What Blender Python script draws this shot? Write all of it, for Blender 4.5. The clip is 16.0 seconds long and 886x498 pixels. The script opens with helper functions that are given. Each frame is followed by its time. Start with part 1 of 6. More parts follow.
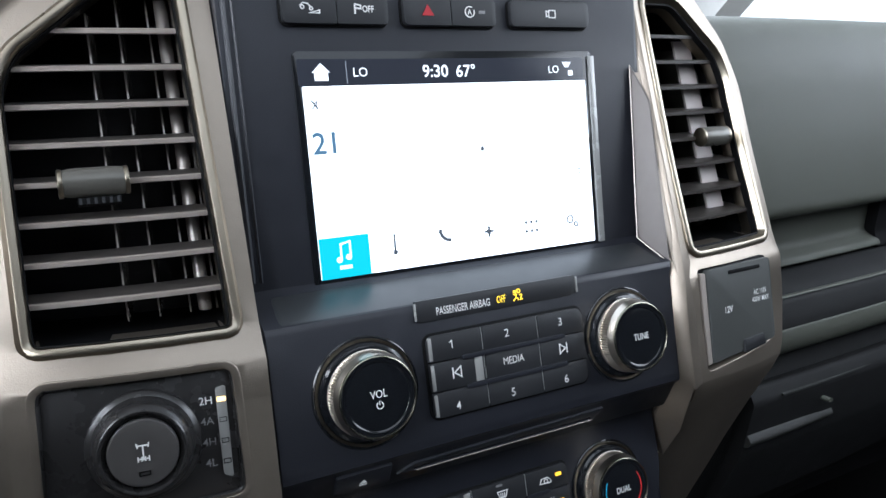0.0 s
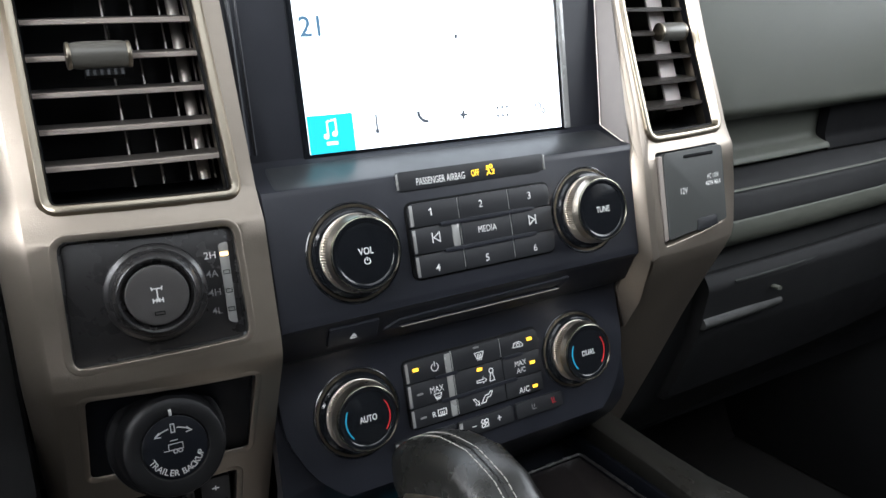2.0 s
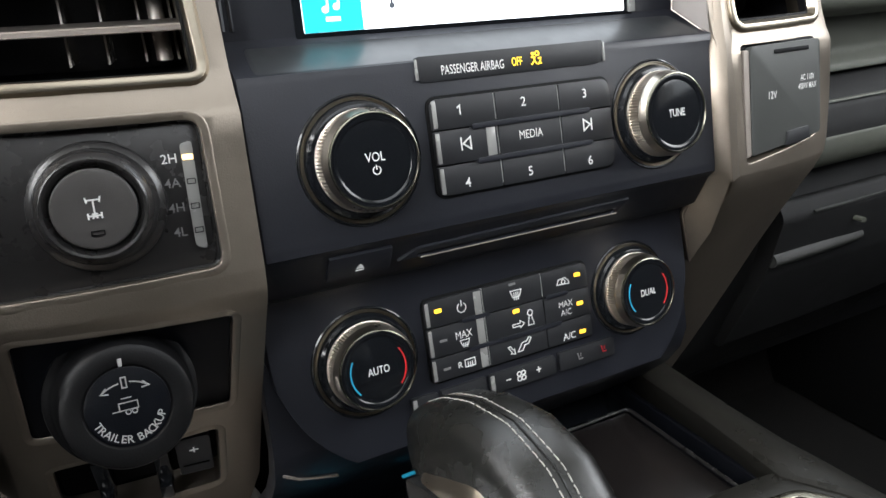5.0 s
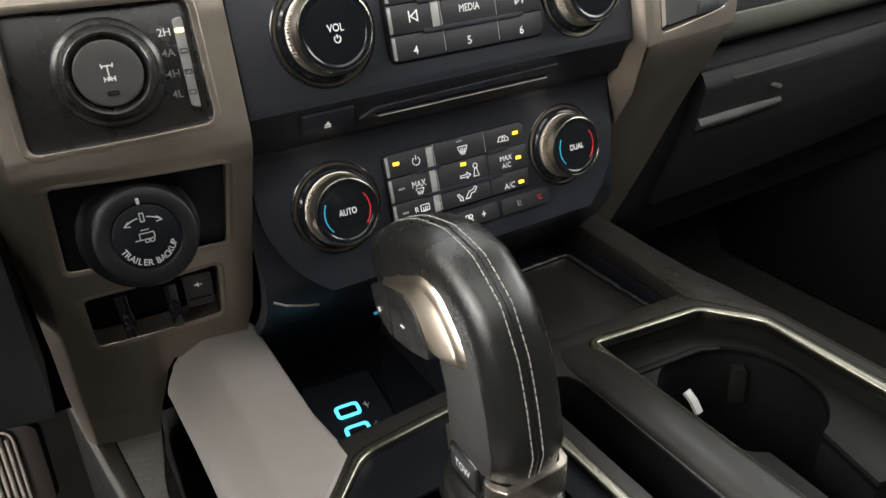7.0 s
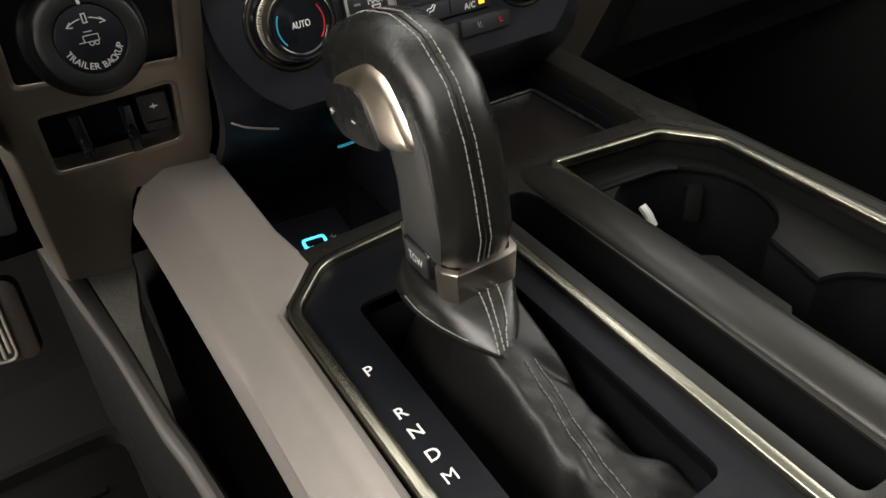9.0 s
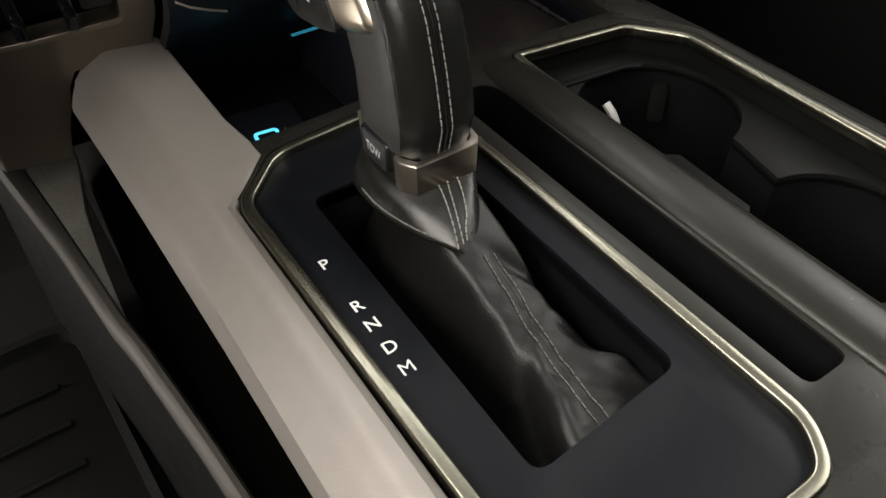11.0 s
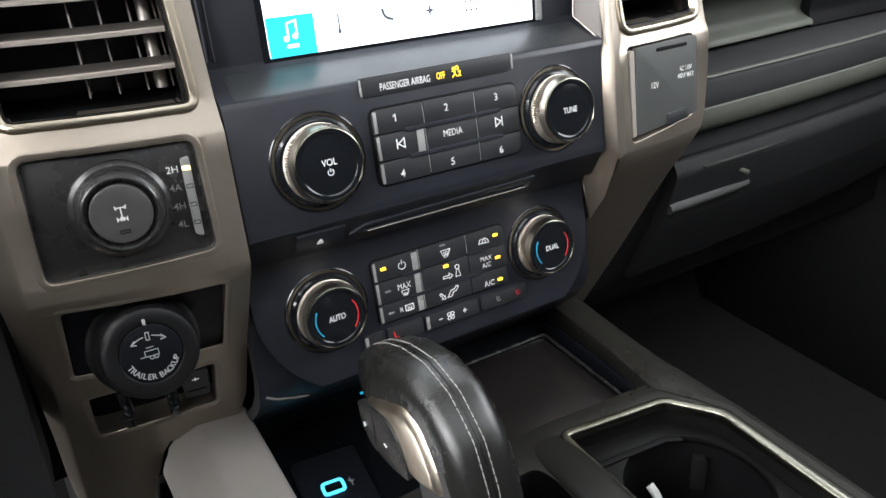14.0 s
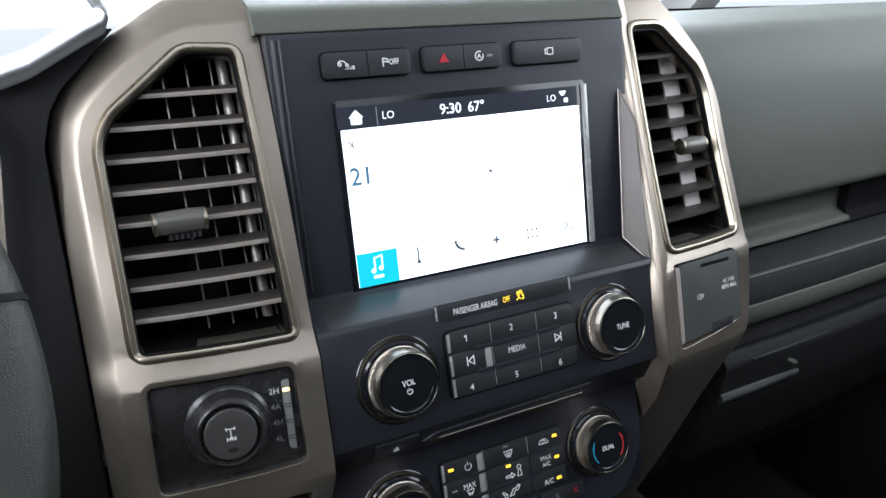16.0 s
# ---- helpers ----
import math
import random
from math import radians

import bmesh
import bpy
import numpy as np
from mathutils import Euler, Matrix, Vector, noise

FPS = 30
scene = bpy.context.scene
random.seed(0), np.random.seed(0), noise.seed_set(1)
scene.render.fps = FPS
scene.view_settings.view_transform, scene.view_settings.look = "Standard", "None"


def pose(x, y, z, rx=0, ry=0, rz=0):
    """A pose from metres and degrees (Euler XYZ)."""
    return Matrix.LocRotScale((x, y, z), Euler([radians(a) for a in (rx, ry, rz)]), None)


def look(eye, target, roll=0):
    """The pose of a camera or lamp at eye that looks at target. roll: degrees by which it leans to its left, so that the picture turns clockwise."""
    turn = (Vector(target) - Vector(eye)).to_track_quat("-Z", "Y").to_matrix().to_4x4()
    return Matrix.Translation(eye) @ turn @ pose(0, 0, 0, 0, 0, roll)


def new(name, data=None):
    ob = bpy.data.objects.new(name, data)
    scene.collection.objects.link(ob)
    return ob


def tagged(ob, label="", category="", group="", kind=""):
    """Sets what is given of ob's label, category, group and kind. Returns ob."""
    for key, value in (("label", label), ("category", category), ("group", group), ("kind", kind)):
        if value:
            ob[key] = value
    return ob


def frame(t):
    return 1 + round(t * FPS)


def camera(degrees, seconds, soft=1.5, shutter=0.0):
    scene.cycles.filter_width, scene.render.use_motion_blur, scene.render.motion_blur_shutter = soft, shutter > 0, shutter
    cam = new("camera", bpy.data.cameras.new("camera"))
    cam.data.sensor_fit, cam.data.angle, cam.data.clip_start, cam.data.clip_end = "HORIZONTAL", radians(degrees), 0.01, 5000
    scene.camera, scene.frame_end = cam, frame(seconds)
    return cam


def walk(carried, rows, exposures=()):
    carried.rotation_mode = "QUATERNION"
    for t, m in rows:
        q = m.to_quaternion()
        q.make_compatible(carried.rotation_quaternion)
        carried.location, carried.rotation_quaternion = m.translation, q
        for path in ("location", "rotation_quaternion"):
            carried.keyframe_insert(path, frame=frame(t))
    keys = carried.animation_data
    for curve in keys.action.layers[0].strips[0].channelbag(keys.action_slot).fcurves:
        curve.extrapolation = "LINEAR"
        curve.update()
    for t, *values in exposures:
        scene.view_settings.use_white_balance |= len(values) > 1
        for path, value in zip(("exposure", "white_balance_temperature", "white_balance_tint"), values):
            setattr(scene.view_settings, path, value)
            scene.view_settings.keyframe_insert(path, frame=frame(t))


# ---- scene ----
cam = camera(61.45, 16.0, soft=1.5)
PATH = [
    (0.00, -0.2026, -0.3137, 0.7482, 77.41, 1.28, -28.12),
    (0.50, -0.2138, -0.3306, 0.7423, 76.59, 1.40, -28.78),
    (1.00, -0.2280, -0.3479, 0.7369, 75.71, 1.52, -29.55),
    (1.50, -0.2261, -0.3610, 0.7301, 74.72, 1.74, -30.10),
    (2.00, -0.2271, -0.3524, 0.7164, 73.59, 1.77, -30.21),
    (2.50, -0.2216, -0.3403, 0.7071, 72.82, 2.00, -29.96),
    (3.00, -0.2112, -0.3196, 0.7036, 72.14, 2.16, -29.40),
    (3.20, -0.2082, -0.3115, 0.7018, 71.84, 2.19, -29.16),
    (3.70, -0.1998, -0.2946, 0.6965, 71.21, 2.19, -28.74),
    (4.25, -0.1926, -0.2817, 0.6884, 70.41, 1.99, -28.48),
    (4.80, -0.1902, -0.2780, 0.6814, 69.32, 1.75, -28.46),
    (5.30, -0.1944, -0.2854, 0.6791, 67.94, 1.64, -28.67),
    (5.50, -0.1973, -0.2904, 0.6778, 67.43, 1.61, -28.79),
    (6.00, -0.2070, -0.3064, 0.6799, 65.44, 1.56, -29.18),
    (6.50, -0.2111, -0.3290, 0.6815, 63.10, 2.11, -30.25),
    (7.00, -0.2171, -0.3488, 0.6865, 60.89, 2.52, -30.92),
    (7.50, -0.2204, -0.3601, 0.6843, 58.73, 2.78, -31.32),
    (8.00, -0.2193, -0.3662, 0.6757, 56.77, 2.97, -31.57),
    (8.50, -0.2196, -0.3697, 0.6659, 54.72, 2.92, -32.01),
    (9.00, -0.2195, -0.3770, 0.6529, 52.48, 2.68, -32.44),
    (9.50, -0.2192, -0.3797, 0.6452, 50.01, 2.28, -33.04),
    (9.70, -0.2187, -0.3803, 0.6431, 48.95, 2.02, -33.40),
    (10.20, -0.2188, -0.3803, 0.6389, 46.90, 1.30, -33.92),
    (10.75, -0.2192, -0.3767, 0.6398, 45.48, 0.24, -34.28),
    (11.30, -0.2190, -0.3709, 0.6472, 45.43, -0.56, -34.44),
    (11.80, -0.2171, -0.3653, 0.6603, 47.00, -0.58, -34.43),
    (12.00, -0.2159, -0.3618, 0.6667, 47.74, -0.63, -34.35),
    (12.50, -0.2123, -0.3569, 0.6856, 50.86, 0.09, -34.19),
    (13.00, -0.2061, -0.3549, 0.7076, 55.05, 0.90, -33.69),
    (13.50, -0.2057, -0.3525, 0.7259, 58.26, 1.13, -32.58),
    (14.00, -0.2136, -0.3532, 0.7488, 61.83, 1.23, -31.25),
    (14.50, -0.2291, -0.3576, 0.7735, 65.05, 1.03, -29.60),
    (15.00, -0.2387, -0.3645, 0.7940, 68.33, 0.97, -28.51),
    (15.50, -0.2401, -0.3671, 0.8038, 70.70, 0.97, -27.91),
    (16.00, -0.2361, -0.3706, 0.8135, 72.16, 1.95, -27.65),
]
EXPOSURES = [(0.0, 0.28, 5450, 10), (1.5, 0.52, 5700, 10), (3.2, 0.76, 5880, 10), (5.5, 0.74, 6050, 10), (7.0, 0.88, 6350, 10), (9.0, 0.50, 6650, 10),
             (12.0, 0.28, 6650, 10), (13.5, 0.98, 6100, 10), (14.0, 1.00, 5950, 10), (14.5, 0.80, 5800, 10), (15.0, 0.70, 5700, 10), (16.0, 0.26, 5550, 10)]
walk(cam, [(t, pose(x, y, z, rx, ry, rz)) for t, x, y, z, rx, ry, rz in PATH], EXPOSURES)

# ---- world and light: an overcast day through the windscreen and the side windows, with two added fills ----
world = bpy.data.worlds.new("overcast_sky")
scene.world = world
world.use_nodes = True
wn = world.node_tree
sky = wn.nodes.new("ShaderNodeTexSky")
sky.sky_type = 'NISHITA'
sky.sun_disc = False
sky.sun_elevation, sky.sun_rotation = radians(48), radians(200)
sky.dust_density, sky.air_density = 4.0, 1.0
mixer = wn.nodes.new("ShaderNodeMix")
mixer.data_type = 'RGBA'
mixer.inputs[0].default_value = 0.92
mixer.inputs[7].default_value = (10.5, 10.6, 10.2, 1.0)
wn.links.new(sky.outputs[0], mixer.inputs[6])
wn.links.new(mixer.outputs[2], wn.nodes["Background"].inputs[0])
wn.nodes["Background"].inputs[1].default_value = 0.12


def area_light(name, eye, target, sx, sy, watts, colour):
    d = bpy.data.lights.new(name, 'AREA')
    d.shape, d.size, d.size_y, d.energy, d.color = 'RECTANGLE', sx, sy, watts, colour
    ob = new(name, d)
    ob.matrix_world = look(eye, target)
    return ob


area_light("windscreen_daylight", (0.0, 0.52, 1.10), (0.0, -0.3, 0.55), 1.30, 0.55, 16.5, (1.0, 0.98, 0.94))
area_light("driver_window_daylight", (-0.79, -0.20, 1.03), (0.0, -0.10, 0.52), 1.10, 0.42, 12.8, (1.0, 0.95, 0.88))
# lamp at an added opening ahead of the driver's door, for the footwell
area_light("driver_door_daylight", (-0.81, 0.30, 0.28), (-0.25, 0.32, 0.12), 0.28, 0.34, 2.6, (1.0, 0.95, 0.88))
# unseen roof lamp, added to light the console from above
area_light("sunroof_daylight", (0.0, -0.62, 1.27), (0.0, -0.45, 0.4), 0.76, 0.70, 0.4, (1.0, 0.97, 0.93))
area_light("passenger_window_daylight", (0.79, -0.26, 1.02), (0.30, 0.12, 0.66), 0.80, 0.36, 3.7, (1.0, 0.97, 0.92))


# ---- materials ----
def material(name, colour, rough=0.5, metal=0.0, vary=0.12, scale=60.0, bump=0.0, bump_scale=400.0, spec=0.5,
             emit=None, power=0.0, rough_vary=0.08, coat=0.0, voronoi=False):
    m = bpy.data.materials.new(name)
    m.use_nodes = True
    nt = m.node_tree
    b = nt.nodes["Principled BSDF"]
    b.inputs["Metallic"].default_value = metal
    b.inputs["Specular IOR Level"].default_value = spec
    b.inputs["Coat Weight"].default_value = coat
    coord = nt.nodes.new("ShaderNodeTexCoord")
    n1 = nt.nodes.new("ShaderNodeTexNoise")
    n1.inputs["Scale"].default_value, n1.inputs["Detail"].default_value = scale, 6.0
    nt.links.new(coord.outputs["Object"], n1.inputs["Vector"])
    n2 = nt.nodes.new("ShaderNodeTexNoise")
    n2.inputs["Scale"].default_value, n2.inputs["Detail"].default_value = scale * 0.12, 3.0
    nt.links.new(coord.outputs["Object"], n2.inputs["Vector"])
    both = nt.nodes.new("ShaderNodeMath")
    both.operation = 'ADD'
    nt.links.new(n1.outputs["Fac"], both.inputs[0])
    nt.links.new(n2.outputs["Fac"], both.inputs[1])
    ramp = nt.nodes.new("ShaderNodeMapRange")
    ramp.inputs[1].default_value, ramp.inputs[2].default_value = 0.6, 1.4
    ramp.inputs[3].default_value, ramp.inputs[4].default_value = 1.0 - vary, 1.0 + vary
    nt.links.new(both.outputs[0], ramp.inputs[0])
    mul = nt.nodes.new("ShaderNodeVectorMath")
    mul.operation = 'SCALE'
    mul.inputs[0].default_value = colour
    nt.links.new(ramp.outputs[0], mul.inputs["Scale"])
    nt.links.new(mul.outputs[0], b.inputs["Base Color"])
    rr = nt.nodes.new("ShaderNodeMapRange")
    rr.inputs[1].default_value, rr.inputs[2].default_value = 0.6, 1.4
    rr.inputs[3].default_value, rr.inputs[4].default_value = max(rough - rough_vary, 0.02), min(rough + rough_vary, 1.0)
    nt.links.new(both.outputs[0], rr.inputs[0])
    nt.links.new(rr.outputs[0], b.inputs["Roughness"])
    if bump > 0:
        if voronoi:
            t = nt.nodes.new("ShaderNodeTexVoronoi")
            t.feature = 'DISTANCE_TO_EDGE'
            out = t.outputs["Distance"]
        else:
            t = nt.nodes.new("ShaderNodeTexNoise")
            t.inputs["Detail"].default_value = 4.0
            out = t.outputs["Fac"]
        t.inputs["Scale"].default_value = bump_scale
        nt.links.new(coord.outputs["Object"], t.inputs["Vector"])
        bp = nt.nodes.new("ShaderNodeBump")
        bp.inputs["Strength"].default_value, bp.inputs["Distance"].default_value = bump, 0.001
        nt.links.new(out, bp.inputs["Height"])
        nt.links.new(bp.outputs[0], b.inputs["Normal"])
    if emit:
        b.inputs["Emission Color"].default_value = (*emit, 1.0)
        b.inputs["Emission Strength"].default_value = power
    return m


SILVER = material("silver_trim_paint", (0.298, 0.258, 0.213), 0.38, 0.85, 0.06, 220, 0.10, 1500)
RAIL = material("taupe_soft_trim", (0.285, 0.260, 0.240), 0.48, 0.25, 0.07, 90, 0.12, 1800)
TAUPE = material("dark_taupe_plastic", (0.0165, 0.0158, 0.0135), 0.29, 0.12, 0.06, 90, 0.10, 1500, spec=0.35, rough_vary=0.03)
BLACK = material("satin_black_plastic", (0.0145, 0.0158, 0.0215), 0.42, 0.0, 0.15, 90, 0.10, 1500, spec=0.4)
DEEP = material("matt_black_plastic", (0.0045, 0.0045, 0.005), 0.60, 0.0, 0.2, 60, 0.15, 900, spec=0.15)
GLOSS = material("gloss_black_plastic", (0.008, 0.009, 0.011), 0.12, 0.0, 0.15, 30, spec=0.55, rough_vary=0.04)
BUTTON = material("button_black_plastic", (0.018, 0.019, 0.0215), 0.45, 0.0, 0.12, 120, 0.08, 1800)
KNOBBODY = material("knob_body_rubber", (0.0060, 0.0060, 0.0066), 0.44, 0.0, 0.2, 60, 0.10, 1200, spec=0.28)
KNOBFACE = material("knob_cap_plastic", (0.070, 0.066, 0.064), 0.38, 0.0, 0.10, 120, 0.15, 2500)
CHROME = material("satin_chrome", (0.275, 0.265, 0.215), 0.26, 1.0, 0.04, 30, rough_vary=0.02)
RING = material("knob_ring_chrome", (0.56, 0.51, 0.44), 0.30, 1.0, 0.08, 80, rough_vary=0.05)
SLEEVE = material("ridged_sleeve_nickel", (0.74, 0.68, 0.60), 0.36, 1.0, 0.06, 80)
STEEL = material("brushed_nickel", (0.78, 0.69, 0.56), 0.30, 1.0, 0.10, 60, 0.05, 900)
SLAT = material("vent_slat_plastic", (0.052, 0.046, 0.041), 0.38, 0.05, 0.1, 120)
# driver-side vanes and slat fronts: their shine is put in as paler colour
VANE = material("pale_shine_vane", (0.30, 0.275, 0.25), 0.22, 0.4, 0.1, 120)
PALEEDGE = material("pale_edge_and_shine", (0.40, 0.355, 0.315), 0.38, 0.3, 0.1, 120)
LEATHER = material("black_leather", (0.0115, 0.0116, 0.0105), 0.27, 0.0, 0.12, 80, 0.14, 1300, spec=0.50, rough_vary=0.04, voronoi=True)
WHEELSKIN = material("worn_grained_leather", (0.019, 0.0195, 0.0165), 0.40, 0.0, 0.30, 60, 0.30, 1000, voronoi=True)
BOOTSKIN = material("soft_black_leather", (0.0075, 0.0075, 0.0072), 0.33, 0.0, 0.18, 40, 0.20, 1100, spec=0.34, voronoi=True)
DASH = material("grey_dash_vinyl", (0.080, 0.085, 0.068), 0.52, 0.0, 0.10, 40, 0.45, 1400, voronoi=True)
DARKDASH = material("dark_dash_vinyl", (0.011, 0.0113, 0.0118), 0.60, 0.0, 0.12, 40, 0.40, 1400, spec=0.25, voronoi=True)
CARPET = material("dark_carpet", (0.010, 0.0092, 0.0085), 0.95, 0.0, 0.35, 300, 0.9, 900)
RUBBER = material("black_rubber", (0.009, 0.009, 0.0085), 0.6, 0.0, 0.3, 60, 0.2, 700, spec=0.25)
PEDALRUB = material("pedal_rubber", (0.50, 0.46, 0.40), 0.50, 0.0, 0.2, 90, 0.2, 900)
TRAYMAT = material("tray_rubber", (0.013, 0.011, 0.0105), 0.22, 0.0, 0.15, 60, 0.1, 900)
DARKTHREAD = material("dull_grey_thread", (0.13, 0.128, 0.115), 0.8, 0.0, 0.15, 300)
SATIN = material("glossy_satin_black", (0.024, 0.023, 0.023), 0.28, 0.0, 0.12, 90, 0.05, 1500, spec=0.6)
THREAD = material("grey_thread", (0.30, 0.29, 0.265), 0.8, 0.0, 0.15, 300)
PRINT = material("white_print", (0.68, 0.68, 0.66), 0.6, 0.0, 0.03, 100, emit=(1, 1, 0.97), power=0.10)
GREYPRINT = material("dull_white_print", (0.42, 0.42, 0.41), 0.6, 0.0, 0.05, 100)
DIMPRINT = material("grey_print", (0.22, 0.22, 0.22), 0.6, 0.0, 0.05, 100)
# indicator strip plastic; also colours the painted glints on button ends and glass
CLEAR = material("pale_strip_and_glint", (0.34, 0.34, 0.33), 0.25, 0.2, 0.06, 100)
AMBER = material("amber_indicator", (0.8, 0.5, 0.05), 0.4, emit=(1.0, 0.52, 0.02), power=1.4)
WARM = material("warm_indicator", (0.9, 0.6, 0.2), 0.4, emit=(1.0, 0.66, 0.24), power=2.2)
HAZARD = material("dull_red_print", (0.42, 0.02, 0.03), 0.5)
PLATE = material("blue_black_plate_plastic", (0.0050, 0.0058, 0.0082), 0.42, 0.0, 0.15, 90, 0.10, 1500, spec=0.14)
GAPLINE = material("pale_gap_line", (0.50, 0.50, 0.48), 0.3, 0.3, 0.1, 60)
RED = material("red_mark", (0.7, 0.03, 0.03), 0.4, emit=(1.0, 0.06, 0.08), power=0.02)
BLUE = material("blue_mark", (0.05, 0.45, 0.7), 0.4, emit=(0.10, 0.50, 0.80), power=0.02)
GLOWSTRIP = material("dim_cyan_strip", (0.02, 0.2, 0.3), 0.4, emit=(0.05, 0.45, 0.65), power=0.22)
RIM = material("vent_rim_nickel", (0.34, 0.30, 0.235), 0.30, 1.0, 0.06, 80, rough_vary=0.04)
CYAN = material("cyan_port_glow", (0.05, 0.5, 0.7), 0.4, emit=(0.10, 0.62, 0.88), power=1.1)
LIT = material("display_white", (0.5, 0.5, 0.5), 0.2, vary=0.01, emit=(0.96, 0.99, 1.0), power=1.6)
LITTEAL = material("display_teal", (0.02, 0.3, 0.35), 0.2, vary=0.01, emit=(0.05, 0.52, 0.62), power=0.80)
LITTEXT = material("display_grey", (0.1, 0.1, 0.1), 0.2, vary=0.01, emit=(0.55, 0.60, 0.66), power=0.42)
LITDARK = material("display_dark_mark", (0.05, 0.05, 0.05), 0.2, vary=0.01, emit=(0.20, 0.23, 0.27), power=0.35)
LITSLATE = material("display_slate_blue", (0.05, 0.08, 0.1), 0.2, vary=0.01, emit=(0.12, 0.24, 0.36), power=0.6)
LITBAR = material("display_status_bar", (0.02, 0.02, 0.025), 0.15, vary=0.02, emit=(0.03, 0.035, 0.045), power=0.5)
LITPALE = material("display_status_white", (0.6, 0.6, 0.6), 0.2, vary=0.01, emit=(0.95, 0.98, 1.0), power=1.0)
ROOFCLOTH = material("grey_headliner", (0.42, 0.41, 0.39), 0.95, 0.0, 0.06, 120, 0.3, 900)
MAROON = material("gauge_dark_red", (0.10, 0.02, 0.02), 0.4, 0.0, 0.15, 60)
GROUND = material("pale_concrete", (0.60, 0.59, 0.57), 0.9, 0.0, 0.12, 2.0, 0.2, 20)


# ---- building helpers ----
def part(name, bm, mat, parent, label="", smooth=35.0):
    me = bpy.data.meshes.new(name)
    bmesh.ops.recalc_face_normals(bm, faces=bm.faces[:])
    bm.to_mesh(me)
    bm.free()
    me.materials.append(mat)
    if smooth:
        me.shade_smooth()
        me.set_sharp_from_angle(angle=radians(smooth))
    ob = new(name, me)
    if parent is not None:
        ob.parent = parent
    if label:
        ob["label"] = label
    return ob


def thing(name, m, label, category, kind="", group=""):
    ob = new(name)
    ob.empty_display_size = 0.02
    ob.matrix_basis = m
    return tagged(ob, label, category, group, kind)


def panel_frame(x0, y0, z0, k):
    """Local axes of a leaning panel: u across, v up its face, n out of it. k: y gained per z."""
    s = math.sqrt(1 + k * k)
    return Matrix(((1, 0, 0, x0), (0, k / s, -1 / s, y0), (0, 1 / s, k / s, z0), (0, 0, 0, 1)))


def rrect(cx, cy, w, h, r, seg=4):
    r = min(r, w * 0.499, h * 0.499)
    pts = []
    for sx, sy, a0 in ((1, 1, 0), (-1, 1, 90), (-1, -1, 180), (1, -1, 270)):
        for i in range(seg + 1):
            a = radians(a0 + 90 * i / seg)
            pts.append((cx + sx * (w / 2 - r) + r * math.cos(a), cy + sy * (h / 2 - r) + r * math.sin(a)))
    return pts


def rounded(pts, r, seg=4):
    """A polygon with its corners rounded; r is one radius or one for each corner."""
    out, n = [], len(pts)
    for i, p in enumerate(pts):
        rad = r[i] if isinstance(r, (list, tuple)) else r
        p, a, b = Vector(p), Vector(pts[i - 1]), Vector(pts[(i + 1) % n])
        da, db = (a - p), (b - p)
        cut = min(rad, da.length * 0.45, db.length * 0.45)
        if cut < 1e-5:
            out.append(tuple(p))
            continue
        pa, pb = p + da.normalized() * cut, p + db.normalized() * cut
        for j in range(seg + 1):
            t = j / seg
            out.append(tuple(pa * (1 - t) ** 2 + p * 2 * t * (1 - t) + pb * t * t))
    return out


def loop_edges(bm, pts, n):
    vs = [bm.verts.new((x, y, n)) for x, y in pts]
    return [bm.edges.new((vs[i], vs[(i + 1) % len(vs)])) for i in range(len(vs))]


def slab(outer, holes=(), n0=-0.002, n1=0.0, bevel=0.0, seg=2, rims=True):
    """A flat plate with holes; its front is at n1, with the rims of the front bevelled."""
    bm = bmesh.new()
    es = loop_edges(bm, outer, n1)
    for h in holes:
        es += loop_edges(bm, h, n1)
    bmesh.ops.triangle_fill(bm, use_beauty=True, edges=es, normal=(0, 0, 1))
    front = bm.faces[:]
    bmesh.ops.recalc_face_normals(bm, faces=front)
    if front[0].normal.z < 0:
        bmesh.ops.reverse_faces(bm, faces=front)
    rim = [e for e in bm.edges if len(e.link_faces) == 1]
    ex = bmesh.ops.extrude_face_region(bm, geom=front, use_keep_orig=True)
    bmesh.ops.translate(bm, vec=(0, 0, n0 - n1), verts=[v for v in ex["geom"] if isinstance(v, bmesh.types.BMVert)])
    if bevel > 0:
        rim = [e for e in rim if e.is_valid]
        bmesh.ops.bevel(bm, geom=rim, offset=bevel, segments=seg, profile=0.5, affect='EDGES', clamp_overlap=True)
    return bm


def box(x0, x1, y0, y1, z0, z1, bevel=0.0, seg=2):
    bm = bmesh.new()
    bmesh.ops.create_cube(bm, size=1.0, matrix=Matrix.Translation(((x0 + x1) / 2, (y0 + y1) / 2, (z0 + z1) / 2))
                          @ Matrix.Diagonal((x1 - x0, y1 - y0, z1 - z0, 1)))
    if bevel > 0:
        bmesh.ops.bevel(bm, geom=bm.edges[:], offset=bevel, segments=seg, profile=0.5, affect='EDGES', clamp_overlap=True)
    return bm


